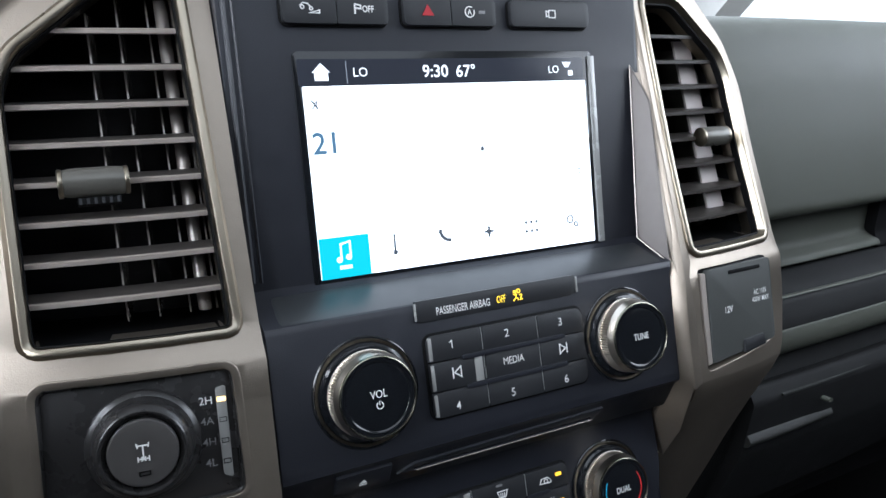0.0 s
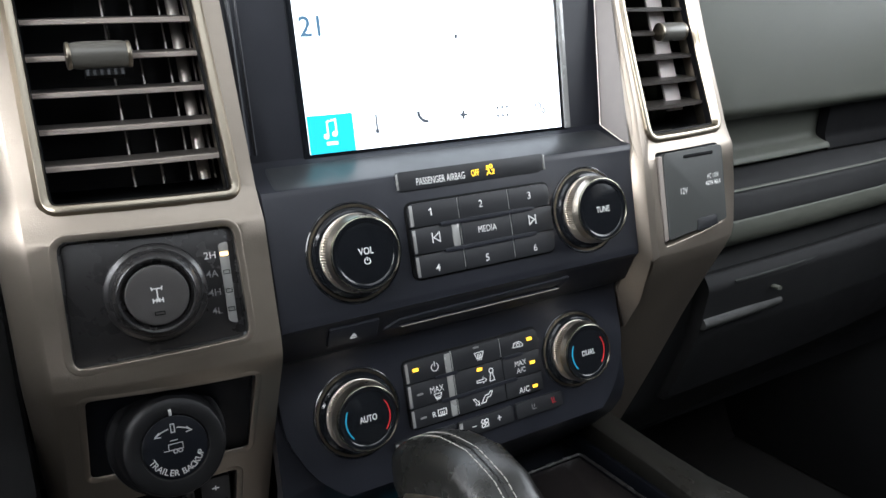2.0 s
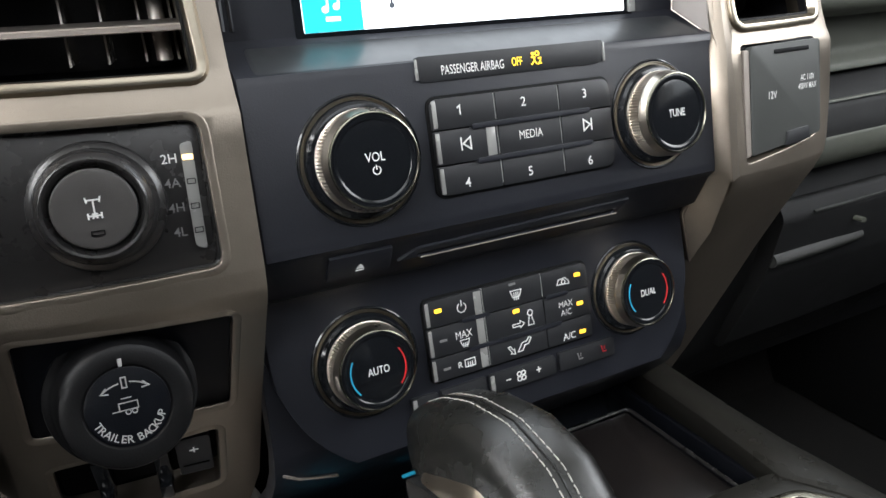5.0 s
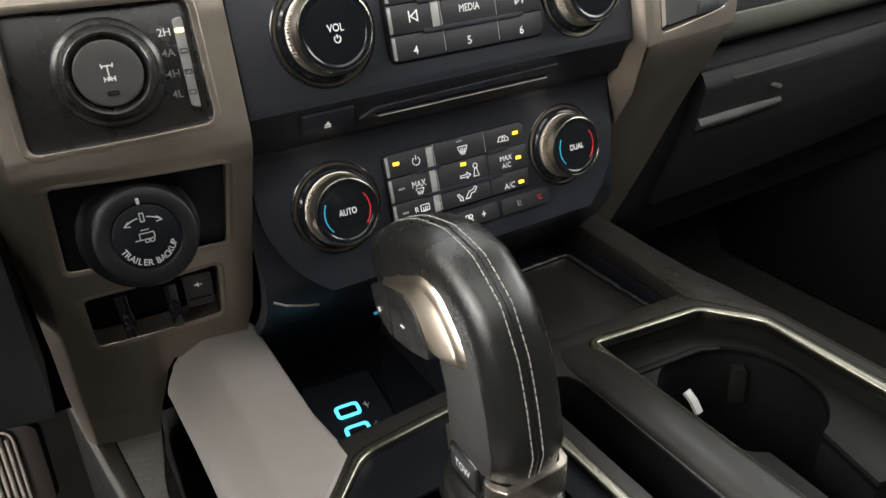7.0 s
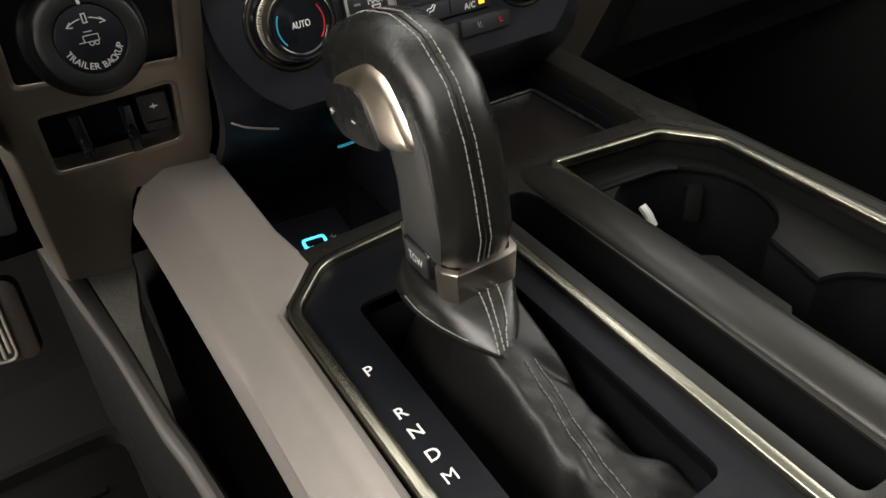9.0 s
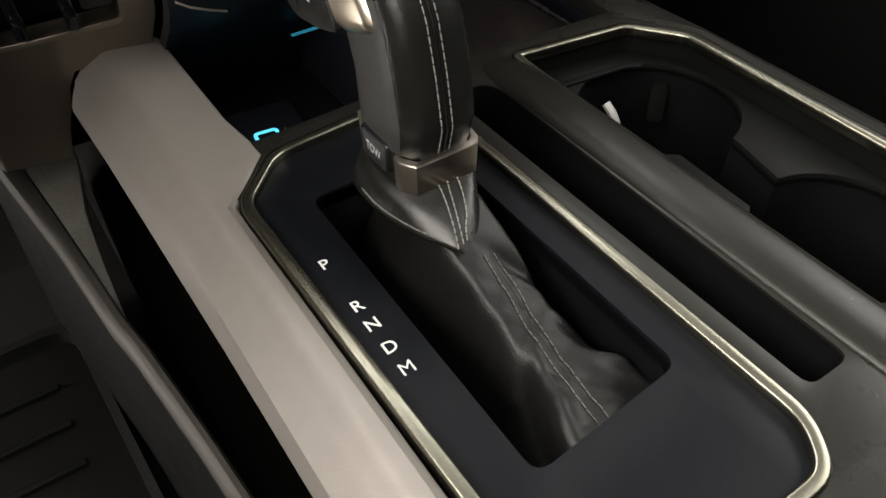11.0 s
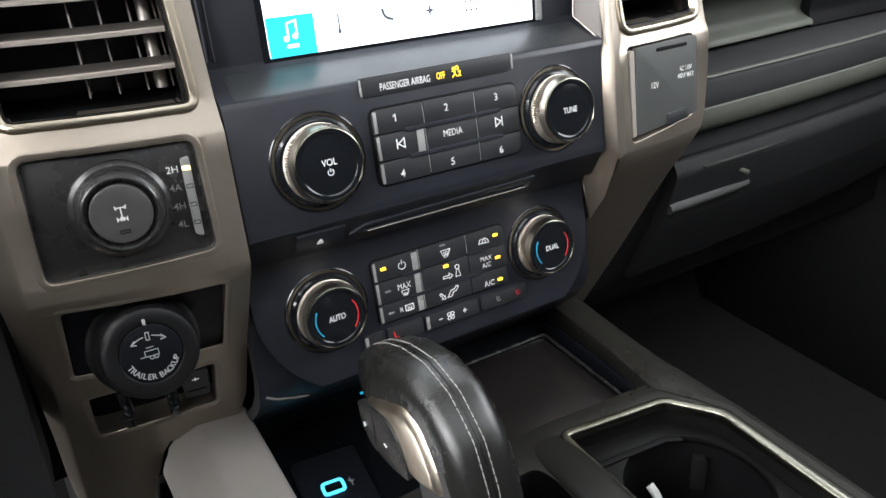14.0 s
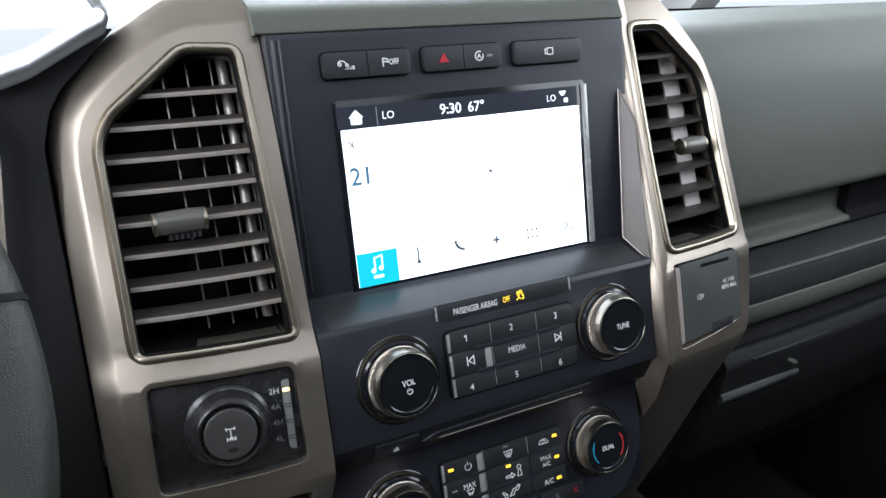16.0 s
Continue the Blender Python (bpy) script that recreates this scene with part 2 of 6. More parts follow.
def lathe(profile, seg=48, at=(0, 0), ridges=0, ridge_rows=(), depth=0.0):
    """A solid of revolution about n through at; profile is rows of radius and height."""
    bm = bmesh.new()
    rows = []
    for j, (r, h) in enumerate(profile):
        row = []
        for i in range(seg):
            a = 2 * math.pi * i / seg
            q = r - (depth if (j in ridge_rows and i % 2) else 0.0)
            row.append(bm.verts.new((at[0] + q * math.cos(a), at[1] + q * math.sin(a), h)))
        rows.append(row)
    for a, b in zip(rows, rows[1:]):
        for i in range(seg):
            bm.faces.new((a[i], a[(i + 1) % seg], b[(i + 1) % seg], b[i]))
    bm.faces.new(rows[0])
    bm.faces.new(rows[-1])
    return bm


def sweep(path, profile, closed=True, up=(0, 0, 1)):
    """A bar along a 3D path; profile is rows of (side, height)."""
    bm = bmesh.new()
    pts = [Vector(p) for p in path]
    n, up, rows = len(pts), Vector(up), []
    for i, p in enumerate(pts):
        a = pts[i - 1] if (closed or i > 0) else p
        b = pts[(i + 1) % n] if (closed or i < n - 1) else p
        t1 = (p - a).normalized() if (p - a).length > 0 else (b - p).normalized()
        t2 = (b - p).normalized() if (b - p).length > 0 else t1
        t = (t1 + t2).normalized()
        side = t.cross(up).normalized()
        h = side.cross(t)
        grow = 1.0 / max(0.5, t.dot(t1))
        rows.append([bm.verts.new(p + side * s * grow + h * q) for s, q in profile])
    m = len(profile)
    for i in range(n if closed else n - 1):
        a, b = rows[i], rows[(i + 1) % n]
        for j in range(m):
            bm.faces.new((a[j], a[(j + 1) % m], b[(j + 1) % m], b[j]))
    if not closed:
        bm.faces.new(rows[0])
        bm.faces.new(rows[-1])
    return bm


def half_round(w, h, seg=6):
    return [(-w / 2 * math.cos(math.pi * i / seg), h * math.sin(math.pi * i / seg)) for i in range(seg + 1)]


def loft(rows, caps=True):
    bm = bmesh.new()
    vs = [[bm.verts.new(p) for p in r] for r in rows]
    m = len(rows[0])
    for a, b in zip(vs, vs[1:]):
        for j in range(m):
            bm.faces.new((a[j], a[(j + 1) % m], b[(j + 1) % m], b[j]))
    if caps:
        bm.faces.new(vs[0])
        bm.faces.new(vs[-1])
    return bm


def merge(*bms):
    """Several pieces of one part in one mesh."""
    out = bmesh.new()
    for b in bms:
        me = bpy.data.meshes.new("tmp")
        b.to_mesh(me)
        b.free()
        out.from_mesh(me)
        bpy.data.meshes.remove(me)
    return out


def words(name, text, size, mat, parent, u, v, n, label="", sx=1.0, turn=0.0, bold=0.0, thick=0.00015):
    c = bpy.data.curves.new("tmp_words", 'FONT')
    c.body, c.size, c.align_x, c.align_y = text, size, 'CENTER', 'CENTER'
    c.extrude, c.offset, c.resolution_u = thick, bold, 3
    o = bpy.data.objects.new("tmp_words", c)
    me = bpy.data.meshes.new_from_object(o)
    bpy.data.objects.remove(o)
    bpy.data.curves.remove(c)
    me.name = name
    me.transform(Matrix.Translation((u, v, n)) @ Matrix.Rotation(turn, 4, 'Z') @ Matrix.Diagonal((sx, 1, 1, 1)))
    me.materials.clear()
    me.materials.append(mat)
    ob = new(name, me)
    ob.parent = parent
    if label:
        ob["label"] = label
    return ob


def bars(lines, w, n, h=0.0003):
    """Thin printed strokes: each line is a list of (u, v)."""
    out = []
    for line in lines:
        closed = len(line) > 2 and line[0] == line[-1]
        pts = [(a, b, n) for a, b in (line[:-1] if closed else line)]
        out.append(sweep(pts, [(-w / 2, 0), (-w / 2, h), (w / 2, h), (w / 2, 0)], closed))
    return merge(*out)


def arc(cx, cy, r, a0, a1, seg=12, ry=None):
    ry = r if ry is None else ry
    return [(cx + r * math.cos(radians(a0 + (a1 - a0) * i / seg)), cy + ry * math.sin(radians(a0 + (a1 - a0) * i / seg))) for i in range(seg + 1)]


def disc_bm(cx, cy, r, n, h=0.0003, seg=16):
    return slab([(cx + r * math.cos(2 * math.pi * i / seg), cy + r * math.sin(2 * math.pi * i / seg)) for i in range(seg)], (), n, n + h)


def along(table, z):
    """A value from rows of (z, value), z falling or rising."""
    rows = sorted(table)
    return float(np.interp(z, [r[0] for r in rows], [r[1] for r in rows]))


def fold(bm, table, round_from=0.13, round_by=0.011, extra_z=(), cut_x=True, chamfer=0.0):
    """Lays a plate drawn in x and z (held as x, y of bm, depth as z) over the dashboard's folded face."""
    def cut(axis, where):
        no = (1, 0, 0) if axis == 0 else (0, 1, 0)
        co = (where, 0, 0) if axis == 0 else (0, where, 0)
        bmesh.ops.bisect_plane(bm, geom=bm.verts[:] + bm.edges[:] + bm.faces[:], plane_co=co, plane_no=no, dist=1e-6)
    for z, _ in table:
        cut(1, z)
    for z in extra_z:
        cut(1, z)
    if cut_x:
        for s in (-1, 1):
            for q in (*np.arange(0.133, 0.227, 0.006), 0.228, 0.231, 0.235, 0.239, 0.2415):
                cut(0, s * q)
    for v in bm.verts:
        x, z, depth = v.co
        bend = max(0.0, abs(x) - round_from) / 0.09
        turn = chamfer * (max(0.0, abs(x) - 0.228) - 0.5 * max(0.0, min(abs(x), 0.231) - 0.228))
        v.co = (x, along(table, z) + round_by * bend * bend + turn - depth, z)
    return bm


def letters(name, text, parent, u, v, n, h, mat=None, w=None, turn=0.0, bold=0.0, label=""):
    """Printed words of cap height h (and, where given, width w) centred at u, v."""
    ob = words(name, text, 1.0, mat or PRINT, parent, 0, 0, 0, label, bold=bold, thick=0.0)
    me = ob.data
    co = np.array([q.co for q in me.vertices])
    lo, hi = co.min(0), co.max(0)
    sy = h / (0.69 if text.count("\n") == 0 else (hi[1] - lo[1]))
    sx = (w / (hi[0] - lo[0])) if w else sy
    mid = (lo + hi) / 2
    me.transform(Matrix.Translation((u, v, n)) @ Matrix.Rotation(turn, 4, 'Z') @ Matrix.Diagonal((sx, sy, 1, 1))
                 @ Matrix.Translation((-mid[0], -mid[1], 0)))
    return ob


def yawed(m, slope):
    """Turns a panel's frame so that y grows by slope per x."""
    o = m.translation.copy()
    return Matrix.Translation(o) @ Matrix.Rotation(math.atan(slope), 4, 'Z') @ Matrix.Translation(-o) @ m


# ---- the dashboard's folded faces ----
LEFT = [(0.33, 0.093), (0.36, 0.082), (0.40, 0.063), (0.44, 0.044), (0.50, 0.0165), (0.545, -0.006), (0.557, -0.0122),
        (0.564, -0.0145), (0.572, -0.0138), (0.60, -0.007), (0.63, 0.0), (0.637, 0.0055), (0.645, 0.0105), (0.70, 0.0297),
        (0.80, 0.0637), (0.815, 0.0705), (0.824, 0.079), (0.831, 0.093), (0.836, 0.115), (0.84, 0.15)]
RIGHT = [(0.33, 0.096), (0.36, 0.085), (0.40, 0.066), (0.44, 0.047), (0.50, 0.0195), (0.545, -0.0030), (0.557, -0.0090), (0.566, -0.0112)] + \
        [(0.575, -0.0100), (0.60, -0.005), (0.63, 0.0), (0.637, 0.0045), (0.645, 0.0085)] + LEFT[13:]
STACK = [(0.455, 0.000), (0.463, -0.0046), (0.47, -0.0030), (0.523, 0.0090), (0.541, 0.0131), (0.5455, 0.0115), (0.551, 0.0025), (0.568, -0.0060), (0.572, -0.0100), (0.576, -0.0096),
         (0.638, 0.0039), (0.641, 0.0060), (0.6495, 0.0300), (0.652, 0.0338), (0.80, 0.0538), (0.803, 0.0550)]

VENT_L = [(-0.1385, 0.798), (-0.1690, 0.800), (-0.2125, 0.766), (-0.2195, 0.751), (-0.2205, 0.6425), (-0.1350, 0.6415)]
VENT_R = [(0.1405, 0.798), (0.1712, 0.798), (0.2090, 0.764), (0.2140, 0.748), (0.2158, 0.6430), (0.1390, 0.6428)]
FX = [(-0.1405, 0.6310), (-0.2200, 0.6320), (-0.2220, 0.5725), (-0.1410, 0.5745)]
TB = [(-0.1400, 0.5570), (-0.2200, 0.5600), (-0.2230, 0.5010), (-0.1420, 0.4990)]
PK = [(-0.1475, 0.4880), (-0.2200, 0.4820), (-0.2200, 0.4360), (-0.1475, 0.4410)]
OUTLET = [(0.1375, 0.6335), (0.1395, 0.5715), (0.2070, 0.5785), (0.2050, 0.6335)]


FINE = [*np.arange(0.345, 0.80, 0.012), *np.arange(0.802, 0.838, 0.003)]


def cut_apart(bm, z):
    """Two meshes, above and below the height z."""
    other = bm.copy()
    for b, up in ((bm, True), (other, False)):
        bmesh.ops.bisect_plane(b, geom=b.verts[:] + b.edges[:] + b.faces[:], plane_co=(0, 0, z), plane_no=(0, 0, 1), dist=1e-6,
                               clear_inner=up, clear_outer=not up)
    return bm, other


# the outer chamfer of the driver-side column: crease and rim, both as (x, z), from the stack's top round to the foot
CREASE_L = [(-0.1262, 0.8105), (-0.1400, 0.8095), (-0.1560, 0.8085), (-0.1690, 0.8070), (-0.1790, 0.8035), (-0.1920, 0.7945), (-0.2050, 0.7845), (-0.2160, 0.7745),
            (-0.2235, 0.7640), (-0.2275, 0.7520), (-0.2288, 0.7400), (-0.2294, 0.7000), (-0.2300, 0.6500), (-0.2300, 0.6200), (-0.2300, 0.5900), (-0.2302, 0.5690),
            (-0.2306, 0.5500), (-0.2310, 0.5200), (-0.2330, 0.4800), (-0.2345, 0.4300), (-0.2365, 0.3850), (-0.2375, 0.3300)]
RIM_L = [(-0.1262, 0.8290), (-0.1400, 0.8285), (-0.1560, 0.8275), (-0.1735, 0.8245), (-0.1870, 0.8165), (-0.2015, 0.8060), (-0.2165, 0.7935), (-0.2295, 0.7810),
         (-0.2375, 0.7680), (-0.2408, 0.7530), (-0.2416, 0.7400), (-0.2420, 0.7000), (-0.2424, 0.6500), (-0.2424, 0.6200), (-0.2424, 0.5900), (-0.2426, 0.5690),
         (-0.2424, 0.5500), (-0.2424, 0.5200), (-0.2425, 0.4800), (-0.2430, 0.4300), (-0.2445, 0.3850), (-0.2440, 0.3300)]


def left_face(x, z):
    flat = along(LEFT, z) if z < 0.80 else 0.0637 + 0.34 * (z - 0.80)
    return flat + 0.011 * (max(0.0, abs(x) - 0.13) / 0.09) ** 2


def fine_line(pts, step=0.006):
    """Points along a line of (a, b), close together, each with its share of the way."""
    out = []
    for i, (p, q) in enumerate(zip(pts, pts[1:])):
        k = max(1, int(math.dist(p, q) / step))
        out += [(i + j / k) for j in range(k)]
    return out + [len(pts) - 1.0]


def at_share(pts, w):
    i = min(int(w), len(pts) - 2)
    return tuple(a + (b - a) * (w - i) for a, b in zip(pts[i], pts[i + 1]))


def left_bezel():
    t = thing("dash_bezel", Matrix.Identity(4), "satin silver-brown trim column round driver-side vent and switches", "dash trim")
    shares = fine_line(CREASE_L)
    edge = [at_share(CREASE_L, w) for w in shares]
    outline = edge + [(-0.1975, 0.3300), (-0.1925, 0.360), (-0.1885, 0.377), (-0.1850, 0.398), (-0.1800, 0.410), (-0.135, 0.415), (-0.1300, 0.44), (-0.1285, 0.55), (-0.1265, 0.64)]
    holes = [rounded(VENT_L, 0.007), rounded(FX, 0.007), rounded(TB, 0.005), rounded(PK, 0.006)]
    flat = [(z, y) for z, y in LEFT if z <= 0.80] + [(0.84, 0.0637 + 0.34 * 0.04)]
    bm = fold(slab(outline, holes, -0.022, 0.0, 0.0), flat, extra_z=FINE)
    rows = []
    for w in shares:
        (cx, cz), (rx, rz) = at_share(CREASE_L, w), at_share(RIM_L, w)
        row = []
        for q, d in ((0.0, 0.0), (0.08, 0.0002), (0.20, 0.0010), (0.35, 0.0024), (0.60, 0.0050), (0.90, 0.0080), (0.97, 0.0094), (1.0, 0.0120), (0.99, 0.0240), (0.5, 0.0250)):
            x, z = cx + (rx - cx) * q, cz + (rz - cz) * q
            row.append((x, left_face(x, z) + d, z))
        rows.append(row)
    band = bmesh.new()
    vs = [[band.verts.new(p) for p in r] for r in rows]
    for p, q in zip(vs, vs[1:]):
        for j in range(len(p) - 1):
            band.faces.new((p[j], p[j + 1], q[j + 1], q[j]))
    lips = [sweep(vent_frame_path(poly, LEFT, 0.0, r), [(-0.0017, -0.0040)] + half_round(0.0034, 0.0003, 8) + [(0.0017, -0.0040)], True, (0, -1, 0.1)) for poly, r in ((FX, 0.007), (TB, 0.005), (PK, 0.006))]
    bm = merge(bm, band, *lips)
    bmesh.ops.remove_doubles(bm, verts=bm.verts[:], dist=0.00008)
    upper, lower = cut_apart(bm, 0.5655)
    part("vent_surround", upper, SILVER, t, smooth=40)
    part("switch_surround", lower, SILVER, t, smooth=40)
    return t


INNER_R = [(0.5665, -0.0112), (0.575, -0.0100), (0.600, -0.0050), (0.615, -0.0018), (0.630, 0.0022), (0.645, 0.0086), (0.700, 0.0297), (0.800, 0.0637), (0.830, 0.0740)]


def right_bezel():
    t = thing("dash_bezel", Matrix.Identity(4), "satin silver-brown trim column round the passenger-side vent and outlet", "dash trim")
    outline = rounded([(0.1235, 0.838), (0.1225, 0.64), (0.1195, 0.577), (0.130, 0.565), (0.128, 0.53), (0.126, 0.46), (0.124, 0.36), (0.186, 0.36), (0.195, 0.41), (0.2015, 0.47), (0.206, 0.53), (0.2105, 0.556),
                       (0.220, 0.570), (0.2265, 0.60), (0.2292, 0.66), (0.2285, 0.742), (0.2175, 0.772), (0.192, 0.801), (0.172, 0.822), (0.160, 0.838)], 0.008)
    holes = [rounded(VENT_R, 0.007), rounded(OUTLET, 0.004)]
    upper, lower = cut_apart(fold(slab(outline, holes, -0.022, 0.0, 0.0022, 3), RIGHT, extra_z=FINE), 0.5668)
    part("vent_surround", upper, SILVER, t)
    part("lower_fold", lower, SILVER, t)
    # the inner edge turns towards the driver, and folds back down to the climate panel
    rows = []
    for z, xl, xr in ((0.822, 0.1255, 0.1345), (0.80, 0.1262, 0.1340), (0.75, 0.1262, 0.1338), (0.717, 0.1262, 0.1336), (0.69, 0.1260, 0.1332), (0.66, 0.1252, 0.1320), (0.645, 0.1215, 0.1304), (0.63, 0.1165, 0.1284),
                      (0.61, 0.1140, 0.1268), (0.585, 0.1150, 0.1264), (0.574, 0.1165, 0.1268), (0.5665, 0.1190, 0.1276)):
        y, k = along(INNER_R, z), min(1.0, max(0.0, (0.66 - z) / 0.06))
        rows.append([(xl + 0.001, y + 0.012, z), (xl, y + 0.0040, z), (xl + 0.0004, y + 0.0028, z), (xr - 0.0032 - 0.0026 * k, y - 0.0024 - 0.0026 * k, z), (xr - 0.0024 - 0.0026 * k, y - 0.0029 - 0.0026 * k, z), (xr - 0.0012 - 0.0026 * k, y - 0.0027 - 0.0024 * k, z), (xr + 0.0060, y - 0.0005, z), (xr + 0.0062, y + 0.006, z)])
    part("inner_edge", loft(rows), SILVER, t, "lit inner edge turned towards the driver")
    front = [(0.1168, -0.0040, 0.5738), (0.1214, -0.0174, 0.5680), (0.1268, -0.0018, 0.5325), (0.1268, 0.0111, 0.5090), (0.1165, 0.0105, 0.5415)]
    bm = loft([front, [(x + 0.006, y + 0.02, z) for x, y, z in front]])
    bmesh.ops.bevel(bm, geom=[e for e in bm.edges], offset=0.0008, segments=2, affect='EDGES', clamp_overlap=True)
    part("folded_edge", bm, SILVER, t)
    return t


def vent_frame_path(poly, table, out=0.0, r=0.007):
    pts = rounded(poly, r, 5)
    fine = []
    for i, p in enumerate(pts):
        q = pts[(i + 1) % len(pts)]
        d = math.dist(p, q)
        k = max(1, int(d / 0.02))
        fine += [(p[0] + (q[0] - p[0]) * j / k, p[1] + (q[1] - p[1]) * j / k) for j in range(k)]
    return [(x, along(table, z) + 0.011 * (max(0, abs(x) - 0.13) / 0.09) ** 2 - out, z) for x, z in fine]


def air_vent(side, poly, table):
    t = thing("air_vent", Matrix.Identity(4), "black slatted dash air vent with a satin chrome rim", "air vent", group="dash air vents")
    ring = vent_frame_path(poly, table, 0.0005)
    n = (0, -1, 0.34)
    part("chrome_rim", sweep(ring, [(-0.0036, -0.004), (-0.0036, 0.0004), (-0.0028, 0.0018), (-0.0012, 0.0024), (0.0004, 0.0020), (0.0010, 0.0006), (0.0030, -0.0016), (0.0036, -0.004), (0.0036, -0.014), (-0.0036, -0.014)], True, n), RIM, t, "worn satin chrome rim")
    gap = vent_frame_path(poly, table, 0.0004)
    part("rim_gap", sweep(gap, [(-0.0042, -0.006), (-0.0042, -0.0014), (0.0042, -0.0014), (0.0042, -0.006)], True, n), DEEP, t)
    # housing: a dark throat behind the rim
    back = [(x * 0.97 + 0.03 * side * 0.178, y + 0.055, z) for x, y, z in ring]
    mid = [(x, y + 0.006, z) for x, y, z in ring]
    bm = loft([mid, back], caps=False)
    bm.faces.new([v for v in bm.verts[:][len(ring):]])
    part("housing", bm, DEEP, t)

    def span(z):
        xs = []
        for i, p in enumerate(poly):
            q = poly[(i + 1) % len(poly)]
            if (p[1] - z) * (q[1] - z) <= 0 and abs(p[1] - q[1]) > 1e-6:
                xs.append(p[0] + (q[0] - p[0]) * (z - p[1]) / (q[1] - p[1]))
        return min(xs) + 0.0015, max(xs) - 0.0015
    for i in range(8):
        z = 0.7743 - 0.0163 * i
        x0, x1 = span(z)
        deep = 0.014 if side < 0 else 0.022
        def yv(x):
            return along(table, z) + 0.011 * (max(0, abs(x) - 0.13) / 0.09) ** 2 + 0.0062
        rows = []
        for x in np.linspace(x0, x1, 7):
            y = yv(x)
            rows.append([(x, y, z - 0.0011), (x, y, z + 0.0009), (x, y + 0.004, z + 0.0014), (x, y + deep, z + 0.0022), (x, y + deep, z + 0.0012), (x, y + 0.004, z - 0.0012)])
        s = part("slat", loft(rows), SLAT, t)
        # driver-side fronts take the pale shine colour, passenger ones stay dark
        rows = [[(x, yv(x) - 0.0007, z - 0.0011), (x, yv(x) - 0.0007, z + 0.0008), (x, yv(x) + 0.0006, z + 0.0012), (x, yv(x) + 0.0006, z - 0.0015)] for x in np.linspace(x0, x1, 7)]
        part("slat_edge", loft(rows), PALEEDGE if side < 0 else SLAT, s)
    for i, x in enumerate((-0.1395, -0.1515, -0.1650, -0.1785) if side < 0 else (0.150, 0.163)):
        z0 = 0.647
        z1 = 0.79 if abs(x) < 0.17 else 0.79 - (abs(x) - 0.17) * 0.8
        y0, y1 = along(table, z0) + 0.024, along(table, z1) + 0.024
        wide = 0.0004 if i else 0.0005
        lean = 0.004
        rows = [[(x - wide, y, z), (x + wide, y, z), (x + wide + lean, y + 0.02, z), (x - wide + lean, y + 0.02, z)] for y, z in ((y0, z0), (y1, z1))]
        # shine painted on the driver-side vanes; passenger ones are black
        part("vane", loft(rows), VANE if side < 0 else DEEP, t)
    if side < 0:
        y0, y1 = along(table, 0.647) + 0.026, along(table, 0.79) + 0.026
        rows = [[(-0.1445 + 0.0032 * math.cos(2 * math.pi * i / 14), y + 0.0032 * math.sin(2 * math.pi * i / 14), z) for i in range(14)] for y, z in ((y0, 0.647), (y1, 0.79))]
        part("link_rod", loft(rows), VANE, t, "shiny link rod behind the slats", smooth=60)
    if side > 0:
        # a wide flat vane; the pale colour stands for its reflection
        y0, y1 = along(table, 0.655) + 0.024, along(table, 0.77) + 0.024
        rows = [[(0.1850, y, z), (0.2020, y + 0.002, z), (0.2020, y + 0.004, z), (0.1850, y + 0.002, z)] for y, z in ((y0, 0.655), (y1, 0.772))]
        part("flap", loft(rows), PALEVANE, t, "wide vane, its reflection put in as pale colour")
    # thumb tab
    z, xc = 0.7100, side * 0.1850
    yc = along(table, z) + 0.0045
    f = panel_frame(xc, yc, z, 0.30)
    w = 0.026 if side < 0 else 0.022
    def barrel(u0, u1, rv, rn, lift, ease):
        rows = []
        for k in range(9):
            q = k / 8
            g = 1.0 - ease * (2 * q - 1) ** 6
            rows.append([(u0 + (u1 - u0) * q, rv * g * math.sin(2 * math.pi * i / 20), lift + rn * g * math.cos(2 * math.pi * i / 20)) for i in range(20)])
        bm = loft(rows)
        bm.transform(f)
        return bm
    tab = part("thumb_tab", barrel(-w / 2, w / 2, 0.0064, 0.0056, 0.0, 0.12), TABGREY, t, "grey barrel-shaped thumb tab", smooth=50)
    for q in (-1, 1):
        part("end_ring", barrel(q * w / 2 - 0.0016, q * w / 2 + 0.0006, 0.0063, 0.0055, 0.0, 0.14), RIM, tab)
    if side > 0:
        return t
    foot = slab(rrect(0.001, -0.0078, w * 0.66, 0.0036, 0.0006), (), -0.006, 0.0000, 0.0004)
    foot.transform(f)
    part("comb", foot, DEEP, tab)
    for i in range(6):
        b = box(-0.0072 + 0.0030 * i, -0.0060 + 0.0030 * i, -0.0094, -0.0066, -0.001, 0.0004)
        b.transform(f)
        part("comb_tooth", b, BUTTON, tab)
    return t


